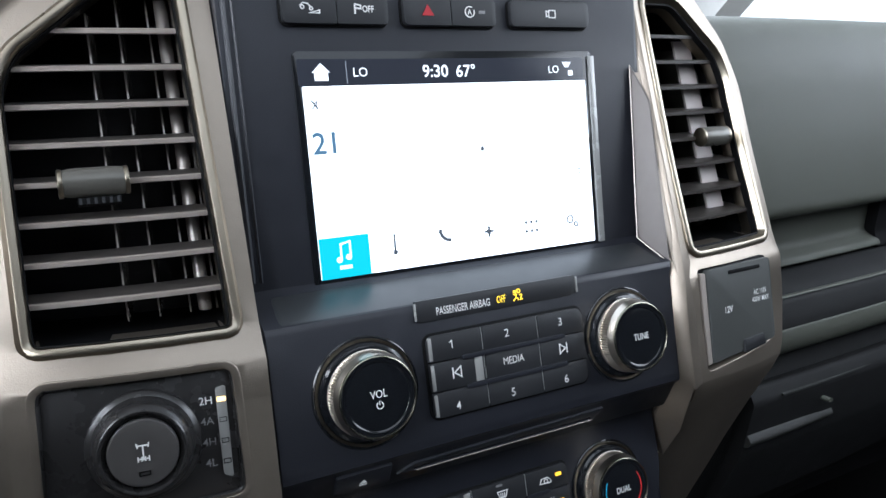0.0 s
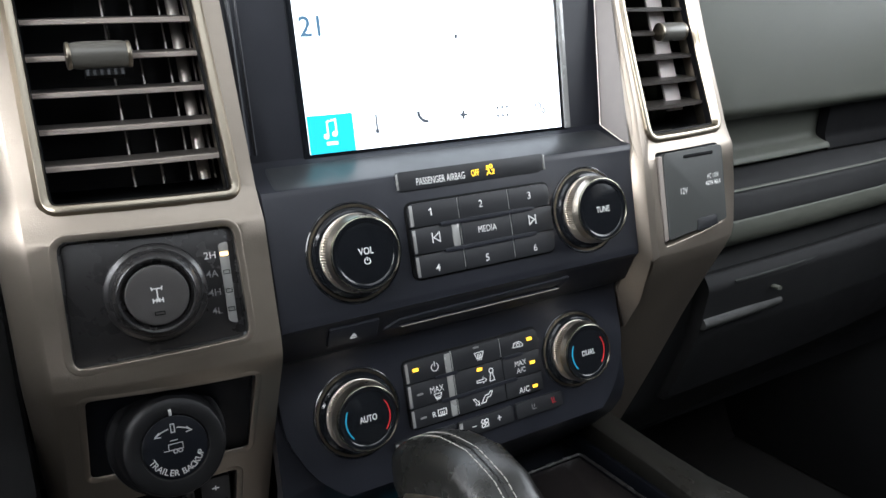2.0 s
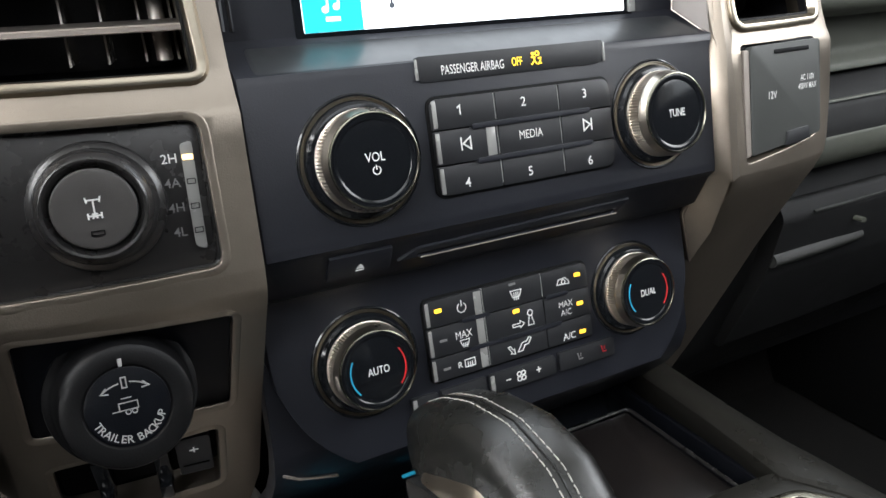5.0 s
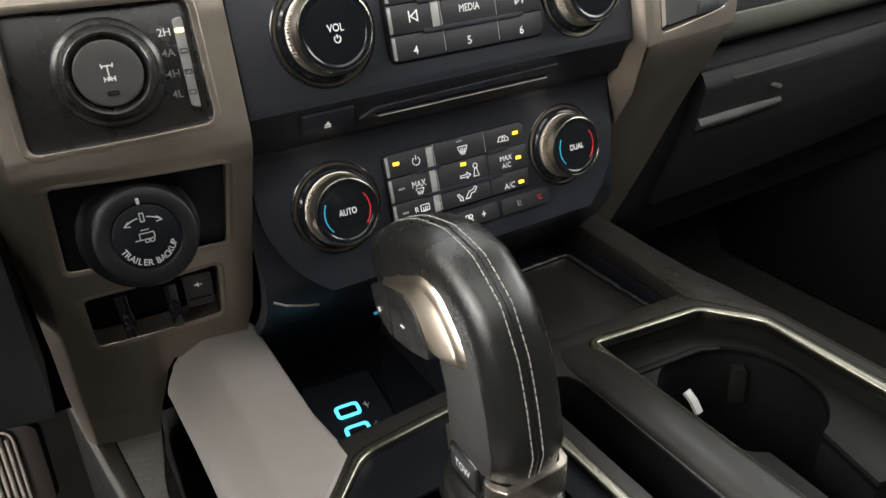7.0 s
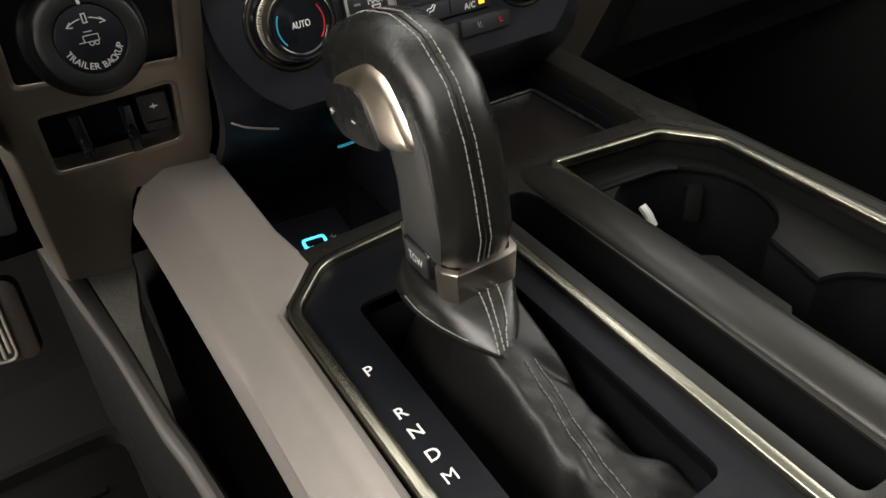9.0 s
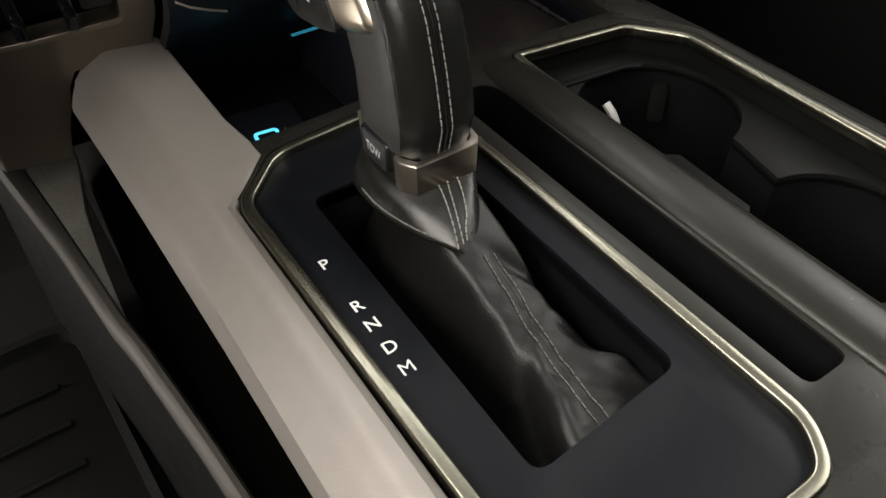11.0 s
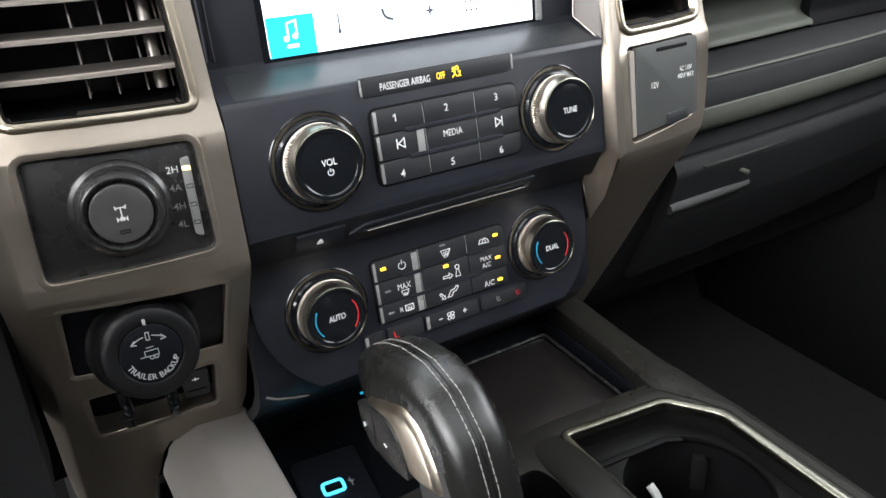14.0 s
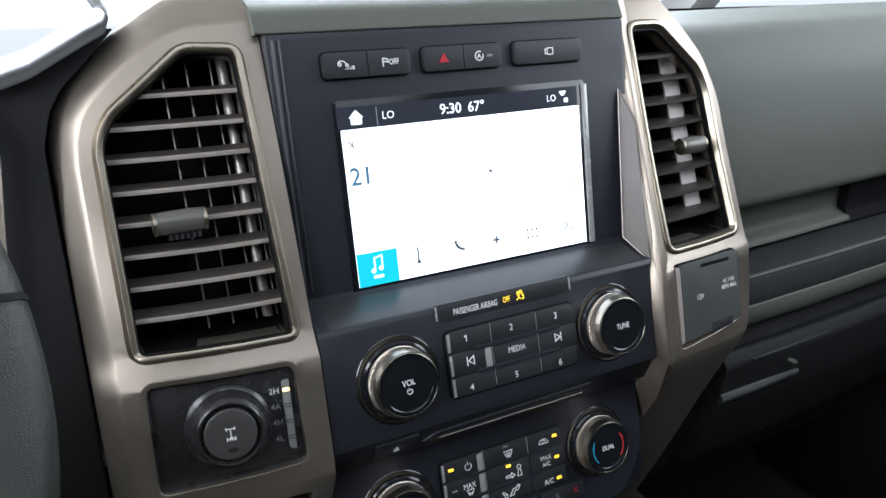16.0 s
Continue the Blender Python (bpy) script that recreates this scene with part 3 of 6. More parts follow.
def stack_panel():
    t = thing("center_stack", Matrix.Identity(4), "satin black plastic centre stack panel between the silver columns", "dash panel", kind="structure")
    outline = rounded([(-0.1255, 0.803), (0.127, 0.803), (0.127, 0.65), (0.1165, 0.636), (0.1155, 0.575), (0.1185, 0.505), (0.110, 0.478), (0.090, 0.4585), (-0.090, 0.4585),
                       (-0.113, 0.478), (-0.1262, 0.505), (-0.1265, 0.575), (-0.1255, 0.64)], [0, 0, 0, 0.004, 0.004, 0.01, 0.02, 0.012, 0.012, 0.02, 0.012, 0.004, 0])
    part("panel", fold(slab(outline, (), -0.012, 0.0, 0.0016, 2), STACK, cut_x=False), BLACK, t)
    ledge = slab(rounded([(0.112, 0.6492), (-0.116, 0.6492), (-0.118, 0.6415), (0.114, 0.6415)], 0.002), (), -0.001, 0.0004)
    part("ledge", fold(ledge, STACK, cut_x=False), LEDGE, t, "satin ledge under the display")
    for dx, w in ((0.0035, 0.0012), (0.0075, 0.0007)):
        zs = np.linspace(0.656, 0.80, 14)
        part("edge_bead", sweep([(-0.1255 + dx, along(STACK, z) if z > 0.66 else along(STACK, z), z) for z in zs], [(-w, -0.002), (-w, 0.0010), (0, 0.0016), (w, 0.0010), (w, -0.002)], False, (0, -1, 0.1)), BLACK, t)
    # the sloping cheeks beside the ledge under the display
    for s in (1,):
        a = [(s * 0.1195, 0.0462, 0.7560), (s * 0.1258, 0.0350, 0.7350), (s * 0.1195, 0.0060, 0.6400), (s * 0.1150, 0.0290, 0.6520)]
        rows = [a, [(x + s * 0.004, y + 0.004, z) for x, y, z in a]]
        bm = loft(rows)
        bmesh.ops.bevel(bm, geom=bm.edges[:], offset=0.0007, segments=2, affect='EDGES', clamp_overlap=True)
        part("cheek", bm, CHEEK, t, "grey side cheek with a pale edge")
        # bright rim of the cheek put in as a pale bar
        part("cheek_edge", sweep([(s * 0.1187, 0.0458, 0.7560), (s * 0.1142, 0.0288, 0.6520), (s * 0.1187, 0.0056, 0.6400)], [(-0.0003, -0.0003), (-0.0003, 0.0003), (0.0003, 0.0003), (0.0003, -0.0003)], False, (-1, -1, 0)), PALEEDGE, t)
    # underside that runs down behind the tray
    low = [(0.47, 0.006), (0.455, 0.010), (0.44, 0.020), (0.42, 0.040), (0.40, 0.062), (0.37, 0.095), (0.33, 0.115)]
    out = rounded([(-0.129, 0.52), (-0.10, 0.465), (0.10, 0.465), (0.122, 0.50), (0.128, 0.40), (0.11, 0.335), (-0.12, 0.335), (-0.131, 0.42)], 0.008)
    part("apron", fold(slab(out, (), -0.01, 0.0, 0.001, 1), [(0.53, 0.016)] + low, cut_x=False), BLACK, t, "dark plastic underside of the stack")
    part("apron_seam", sweep([(-0.1265, 0.0075, 0.4600), (-0.1192, 0.0092, 0.4544), (-0.1072, 0.0138, 0.4475), (-0.0976, 0.0169, 0.4429)], [(-0.0005, -0.0005), (0.0005, -0.0005), (0.0005, 0.0006), (-0.0005, 0.0006)], False), PALEEDGE, t)
    return t


S_K = 0.135
S_F = panel_frame(0, 0.034, 0.653, S_K)
S_S = math.sqrt(1 + S_K ** 2)


def sv(z):
    return (z - 0.653) * S_S


def touchscreen():
    t = thing("touchscreen", S_F, "lit eight-inch dash touchscreen showing a white radio page", "screen")
    top, base = sv(0.7605), sv(0.653)
    part("bezel", slab(rrect(-0.001, (top + base) / 2, 0.182, top - base + 0.008, 0.003), (), -0.004, 0.0012, 0.0006), GLOSS, t)
    # pale bar for the reflection on the glass's right edge
    part("right_edge", box(0.0868, 0.0912, base - 0.001, top + 0.001, 0.0010, 0.0026, 0.0005), CLEAR, t, "reflection painted along the glass edge")
    d = part("display", slab(rrect(-0.0022, (sv(0.7475) + base) / 2, 0.1725, sv(0.7475) - base, 0.0005), (), 0.001, 0.0018), LIT, t, "glowing white display")
    bar = part("status_bar", slab(rrect(-0.0035, (sv(0.7478) + top) / 2, 0.173, top - sv(0.7478), 0.0005), (), 0.001, 0.0018), LITBAR, t, "dark status bar with white readouts")
    n = 0.0020
    vb = sv(0.7540)
    letters("clock", "9:30", bar, -0.0149, vb, n, 0.0062, LITPALE, bold=0.01)
    letters("readout", "67°", bar, 0.0035, vb, n, 0.0062, LITPALE, bold=0.01)
    letters("readout", "LO", bar, -0.0575, vb, n, 0.0044, LITPALE)
    letters("readout", "LO", bar, 0.0618, vb, n, 0.0041, LITPALE)
    part("divider", box(-0.0652, -0.0648, vb - 0.0055, vb + 0.0055, n, n + 0.0002), LITTEXT, bar)
    part("home_icon", slab([(-0.0830, vb), (-0.0783, vb + 0.0045), (-0.0736, vb), (-0.0748, vb), (-0.0748, vb - 0.004), (-0.0818, vb - 0.004), (-0.0818, vb)], (), n, n + 0.0002), LITPALE, bar)
    part("signal_icon", merge(slab([(0.0680, vb + 0.004), (0.0740, vb + 0.004), (0.0720, vb + 0.001), (0.0700, vb + 0.001)], (), n, n + 0.0002),
                              slab(rrect(0.0735, vb - 0.0022, 0.0032, 0.0030, 0.0008), (), n, n + 0.0002)), LITPALE, bar)
    letters("readout", "21", d, -0.0802, sv(0.7200), n, 0.0104, LITSLATE, bold=0.014)
    part("star_mark", slab([(0.0100 + (0.0019 if i % 2 == 0 else 0.0009) * math.sin(math.pi * i / 5), sv(0.7120) + (0.0019 if i % 2 == 0 else 0.0009) * math.cos(math.pi * i / 5)) for i in range(10)], (), n, n + 0.0002), LITDARK, d)
    part("mute_icon", merge(bars([[(-0.0850, sv(0.741)), (-0.0815, sv(0.7365))], [(-0.0845, sv(0.7365)), (-0.0822, sv(0.7405)), (-0.0822, sv(0.7365))]], 0.0007, n)), LITDARK, d)
    for k in range(2):
        part("list_mark", box(0.0735, 0.0765, sv(0.6935) + 0.0026 * k, sv(0.6935) + 0.0026 * k + 0.0007, n, n + 0.0002), LITTEXT, d)
    # menu icons along the foot of the page
    tile = part("music_tile", box(-0.0883, -0.0617, base, sv(0.6735), 0.0018, 0.0021), LITTEAL, t, "teal tile with a white note")
    nn = 0.0022
    part("note", merge(bars([[(-0.0772, sv(0.6622)), (-0.0772, sv(0.6698)), (-0.0722, sv(0.6708)), (-0.0722, sv(0.6632))]], 0.0009, nn),
                       disc_bm(-0.0783, sv(0.6620), 0.0015, nn), disc_bm(-0.0733, sv(0.6630), 0.0015, nn)), LITPALE, tile)
    part("tile_caption", box(-0.0785, -0.0720, sv(0.6572), sv(0.6590), nn, nn + 0.0002), LITPALE, tile)
    v = sv(0.6666)
    part("thermometer_icon", merge(bars([[(-0.0474, v - 0.004), (-0.0474, v + 0.005)]], 0.0010, n), disc_bm(-0.0474, v - 0.0045, 0.0013, n)), LITDARK, d)
    part("phone_icon", bars([arc(-0.0145, v + 0.004, 0.0058, 175, 275, 8)], 0.0018, n), LITDARK, d)
    part("star_icon", slab([(0.0102 + (0.0042 if i % 2 == 0 else 0.0012) * math.cos(math.pi * i / 4), v + (0.0042 if i % 2 == 0 else 0.0012) * math.sin(math.pi * i / 4)) for i in range(8)], (), n, n + 0.0002), LITDARK, d)
    part("apps_icon", merge(*[box(0.0343 + 0.0036 * i, 0.0358 + 0.0036 * i, v - 0.0035 + 0.005 * j, v - 0.002 + 0.005 * j, n, n + 0.0002) for i in range(3) for j in range(2)]), LITDARK, d)
    part("settings_icon", merge(bars([arc(0.0662, v + 0.001, 0.0021, 0, 360, 12), arc(0.0702, v - 0.0022, 0.0013, 0, 360, 10)], 0.0007, n)), LITDARK, d)
    return t


def top_switches():
    for x0, x1, kinds in ((-0.0955, -0.0400, ("hill", "off")), (-0.0315, 0.0243, ("hazard", "auto")), (0.0338, 0.0882, ("camera",))):
        f = panel_frame((x0 + x1) / 2, 0.034 + S_K * (0.7842 - 0.653) + 0.0002, 0.7842, S_K)
        t = thing("switch_bank", f, "black rocker switches with printed symbols above the touchscreen", "switch", group="switches above the touchscreen")
        w = x1 - x0
        part("surround", slab(rrect(0, 0, w + 0.0016, 0.0166, 0.004), (), -0.004, 0.0012, 0.0006), DEEP, t)
        for k, kind in enumerate(kinds):
            ww = w / len(kinds)
            c = -w / 2 + ww * (k + 0.5)
            b = part("switch", slab(rounded([(c - ww / 2 + 0.0003, 0.0072), (c - ww / 2 + 0.0003, -0.0072), (c + ww / 2 - 0.0003, -0.0072), (c + ww / 2 - 0.0003, 0.0072)],
                                            [0.003 if k == 0 else 0.0006] * 2 + [0.003 if k == len(kinds) - 1 else 0.0006] * 2), (), -0.002, 0.0042, 0.0010, 3), BUTTON, t)
            n = 0.0044
            if kind == "hill":
                part("symbol", merge(bars([[(c - 0.0005, -0.003), (c + 0.0062, -0.0012), (c + 0.0062, -0.003), (c - 0.0005, -0.003)], [(c - 0.006, 0.0012), (c - 0.004, 0.003), (c - 0.001, 0.0025), (c + 0.001, 0.0002)], arc(c - 0.0045, 0.0005, 0.0011, 0, 360, 8), arc(c + 0.001, -0.0004, 0.001, 0, 360, 8)], 0.0007, n)), PRINT, b)
            elif kind == "off":
                part("symbol", bars([[(c - 0.0055, 0.003), (c - 0.0055, -0.003)], [(c - 0.0055, 0.003), (c - 0.0015, 0.0022), (c - 0.0015, 0.0002), (c - 0.0055, 0.0006)]], 0.0009, n), PRINT, b)
                letters("lettering", "OFF", b, c + 0.0035, 0.0002, n, 0.0040, w=0.0078, bold=0.02)
            elif kind == "hazard":
                part("symbol", slab([(c - 0.0044, -0.003), (c + 0.0044, -0.003), (c, 0.0040)], (), n, n + 0.0003), HAZARD, b, "red warning triangle")
            elif kind == "auto":
                part("symbol", merge(bars([arc(c - 0.0035, 0.0, 0.0035, 60, 380, 16)], 0.0008, n)), PRINT, b)
                letters("lettering", "A", b, c - 0.0035, 0, n, 0.0034, bold=0.02)
                part("lamp_mark", box(c + 0.0035, c + 0.0085, -0.001, 0.001, n, n + 0.0002), DIMPRINT, b)
            else:
                part("symbol", merge(bars([[(-0.002, 0.0025), (0.0035, 0.0025), (0.0035, -0.0025), (-0.002, -0.0025), (-0.002, 0.0025)], [(-0.002, 0.001), (-0.0042, 0.002), (-0.0042, -0.002), (-0.002, -0.001)]], 0.0007, n)), PRINT, b)
            for mark in b.children:
                mark.data.transform(Matrix.Translation((c, 0, 0)) @ Matrix.Diagonal((0.80, 0.80, 1, 1)) @ Matrix.Translation((-c, 0, 0)))


def rotary(t, u, v, text, arcs=False, r=0.0193, power=False):
    """A control knob: ridged chrome sleeve, gloss black face."""
    k = part("knob", lathe([(r + 0.0080, -0.001), (r + 0.0080, 0.0004), (r + 0.0074, 0.0008), (r + 0.0060, 0.0006), (r + 0.0050, 0.0003)], 72, (u, v)), GLOSS, t)
    part("base_ring", lathe([(r + 0.0067, 0.0), (r + 0.0067, 0.0010), (r + 0.0065, 0.0015), (r + 0.0062, 0.0015), (r + 0.0060, 0.0008)], 72, (u, v)), RIM, k, "thin nickel base ring")
    part("cone_ring", lathe([(r + 0.0052, 0.0), (r + 0.0052, 0.0012), (r + 0.0046, 0.0026), (r + 0.0034, 0.0036), (r + 0.0022, 0.0040)], 72, (u, v)), GLOSS, k, "gloss black cone ring", smooth=20)
    part("sleeve", lathe([(r + 0.0019, 0.003), (r + 0.0019, 0.0050), (r + 0.0018, 0.0052), (r + 0.0015, 0.0112), (r + 0.0013, 0.0114)], 180, (u, v), ridge_rows=(2, 3), depth=0.0006), SLEEVE, k, "fine-ridged nickel sleeve", smooth=15)
    part("shoulder", lathe([(r + 0.0014, 0.0112), (r + 0.0013, 0.0120), (r + 0.0004, 0.0140), (r + 0.0001, 0.0150), (r - 0.0006, 0.0150)], 72, (u, v)), RING, k, "smooth nickel shoulder", smooth=20)
    part("rim", lathe([(r - 0.0004, 0.0146), (r + 0.0001, 0.0154), (r - 0.0001, 0.0161), (r - 0.0006, 0.0163), (r - 0.0009, 0.0157), (r - 0.0010, 0.0138)], 72, (u, v)), CHROME, k)
    face = part("face", lathe([(r - 0.0009, 0.0146), (r - 0.0009, 0.0156), (r - 0.0022, 0.0158), (r - 0.0032, 0.0154), (r - 0.0036, 0.0151)], 72, (u, v)), GLOSS, k, "gloss black knob face")
    part("face_glass", lathe([(r - 0.0036, 0.0146), (r - 0.0036, 0.0152), (r - 0.0060, 0.01545), (0.004, 0.0156), (0.0005, 0.0156)], 72, (u, v)), GLOSS, face)
    n = 0.0157
    letters("lettering", text, k, u, v + (0.0014 if power else 0.0), n, 0.0035, w=0.0020 * len(text) + 0.0024, bold=0.008)
    if power:
        part("power_symbol", bars([arc(u, v - 0.0038, 0.0016, 120, 420, 14), [(u, v - 0.0036), (u, v - 0.0016)]], 0.0004, n), PRINT, k)
    if arcs:
        part("blue_arc", bars([arc(u, v, r * 0.72, 150, 222, 14)], 0.0006, n - 0.0002), BLUE, k)
        part("red_arc", bars([arc(u, v, r * 0.72, -42, 36, 14)], 0.0006, n - 0.0002), RED, k)
    return k


def key(t, u0, u1, v0, v1, n0=-0.001, n1=0.0024, r=(0.0006,) * 4, mat=None):
    g = 0.00035
    return part("button", slab(rounded([(u1 - g, v1 - g), (u0 + g, v1 - g), (u0 + g, v0 + g), (u1 - g, v0 + g)], list(r)), (), n0, n1, 0.0007, 2), mat or BUTTON, t)


def audio_panel():
    k = 0.217
    f = panel_frame(0, 0, 0.62, k)
    s = math.sqrt(1 + k * k)
    t = thing("audio_controls", f, "black radio control panel with two knobs and nine buttons", "control panel")
    rows = [(0.6257 - 0.62) * s, (0.6124 - 0.62) * s, (0.5978 - 0.62) * s, (0.5850 - 0.62) * s]
    cols = [-0.0486, -0.0168, 0.0174, 0.0474]
    part("surround", slab(rrect(-0.0006, (rows[0] + rows[3]) / 2, 0.0985, rows[0] - rows[3] + 0.0022, 0.005), (), -0.003, 0.0007, 0.0004), DEEP, t)
    caps = [["1", "2", "3"], ["", "MEDIA", ""], ["4", "5", "6"]]
    n = 0.0026
    for j in range(3):
        for i in range(3):
            u0, u1, v1, v0 = cols[i], cols[i + 1], rows[j], rows[j + 1]
            rr = [0.0006] * 4
            if (i, j) == (2, 0):
                rr[0] = 0.005
            if (i, j) == (0, 0):
                rr[1] = 0.004
            if (i, j) == (0, 2):
                rr[2] = 0.004
            if (i, j) == (2, 2):
                rr[3] = 0.005
            b = key(t, u0, u1, v0, v1, r=rr)
            uc, vc = (-0.0348 if j != 1 else -0.0334, -0.002 if j != 1 else 0.0005, 0.0322)[i], ((0.62, 0.6058, 0.5895)[j] - 0.62) * s
            if caps[j][i] == "1":
                part("lettering", bars([[(uc - 0.0012, vc + 0.0008), (uc + 0.0002, vc + 0.0018), (uc + 0.0002, vc - 0.0021)]], 0.00055, n), PRINT, b)
            elif caps[j][i]:
                letters("lettering", caps[j][i], b, uc, vc, n, 0.0041 if len(caps[j][i]) == 1 else 0.0038, w=0.0126 if len(caps[j][i]) > 1 else None, bold=0.004 if len(caps[j][i]) == 1 else 0.0)
            else:
                q = -1 if i == 0 else 1
                part("skip_symbol", bars([[(uc - q * 0.0022, vc + 0.0026), (uc - q * 0.0022, vc - 0.0026), (uc + q * 0.0016, vc), (uc - q * 0.0022, vc + 0.0026)], [(uc + q * 0.0024, vc + 0.0028), (uc + q * 0.0024, vc - 0.0028)]], 0.0006, n), PRINT, b)
            # pale end bars stand for window reflections on the chamfers
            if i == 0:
                part("end_facet", box(u0 + 0.0008, u0 + 0.0028, v0 + 0.001, v1 - 0.001, 0.0016, 0.0028, 0.0004), CLEAR, b, "window reflection painted on the button end")
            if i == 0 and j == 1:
                part("end_facet", box(u1 - 0.0060, u1 - 0.0014, v0 + 0.0012, v1 - 0.0012, 0.0016, 0.0028, 0.0004), CLEAR, b, "window reflection painted on the button end")
    for v, a, c in ((rows[1], -0.030, 0.034), (rows[2], -0.029, 0.034)):
        part("ridge", slab(rrect((a + c) / 2, v, c - a, 0.0022, 0.0011), (), 0.001, 0.0036, 0.0008, 3), BLACK, t)
    for c in cols[1:3]:
        for j in range(3):
            part("gap_line", box(c - 0.0002, c + 0.0002, rows[j + 1] + 0.0016, rows[j] - 0.0006, 0.0004, 0.0021), GAPLINE, t)
    # airbag telltale strip
    v0, v1 = (0.6326 - 0.62) * s, (0.6430 - 0.62) * s
    lens = part("airbag_lens", slab(rounded([(0.0466, v1), (-0.0510, v1), (-0.0505, v0), (0.0460, v0)], [0.001, 0.001, 0.001, 0.004]), (), -0.002, 0.0008, 0.0004), BUTTON, t, "smoked strip with lit telltales")
    vc = (0.6372 - 0.62) * s
    letters("lettering", "PASSENGER AIRBAG", lens, -0.0245, vc - 0.0004, 0.0010, 0.0038, w=0.0312, bold=0.008)
    letters("lettering", "OFF", lens, -0.0019, vc, 0.0010, 0.0037, WARM_Y, w=0.0054, bold=0.004)
    q, r = 0.0082, vc + 0.0006
    part("airbag_symbol", merge(disc_bm(q - 0.0016, r + 0.0020, 0.0008, 0.001), bars([[(q - 0.0026, r + 0.0006), (q - 0.0004, r + 0.0002)], [(q - 0.0012, r + 0.0010), (q - 0.0008, r - 0.0010), (q - 0.0026, r - 0.0028)], [(q - 0.0008, r - 0.0010), (q + 0.0004, r - 0.0026)], [(q + 0.0012, r - 0.0002), (q + 0.0026, r + 0.0000), (q + 0.0024, r - 0.0012), (q + 0.0014, r - 0.0026), (q + 0.0030, r - 0.0024)], arc(q + 0.0008, r + 0.0020, 0.0010, 0, 360, 8)], 0.0005, 0.001)), WARM_Y, lens)
    for u in (-0.0516, 0.0472):
        part("lens_end", box(u - 0.0005, u + 0.0005, v0 + 0.001, v1 - 0.001, 0.0, 0.0012, 0.0002), CLEAR, lens)
    rotary(t, -0.0815, -0.0150, "VOL", power=True, r=0.0190)
    rotary(t, 0.0760, -0.0148, "TUNE", r=0.0190)
    return t


def disc_slot():
    k = -0.5
    f = panel_frame(0, -0.0010, 0.5580, k)
    t = thing("disc_player", f, "black disc slot with a printed eject button, under the radio controls", "disc player")
    part("slot_lip", slab(rounded([(0.0620, 0.0085), (-0.058, 0.0060), (-0.068, 0.0000), (0.0560, -0.0015)], 0.002), [rrect(-0.002, 0.0018, 0.112, 0.0026, 0.0011)], -0.003, 0.0014, 0.0006), BLACK, t)
    part("slot_throat", slab(rrect(-0.002, 0.0018, 0.114, 0.0034, 0.0011), (), -0.006, -0.0026), DEEP, t)
    # highlight along the slot, drawn as a pale bar
    part("slot_edge", box(-0.056, 0.056, -0.0004, 0.0003, 0.0010, 0.0018, 0.0003), PALEEDGE, t)
    b = part("eject_button", slab(rrect(-0.0855, 0.0038, 0.0290, 0.0135, 0.001), (), -0.002, 0.0016, 0.0006), BLACK, t)
    c, v = -0.0855, 0.0022
    part("eject_symbol", merge(slab([(c - 0.0019, v - 0.0002), (c + 0.0019, v - 0.0002), (c, v + 0.0026)], (), 0.0017, 0.0019), box(c - 0.0019, c + 0.0019, v - 0.0016, v - 0.0009, 0.0017, 0.0019)), PRINT, b)
    return t


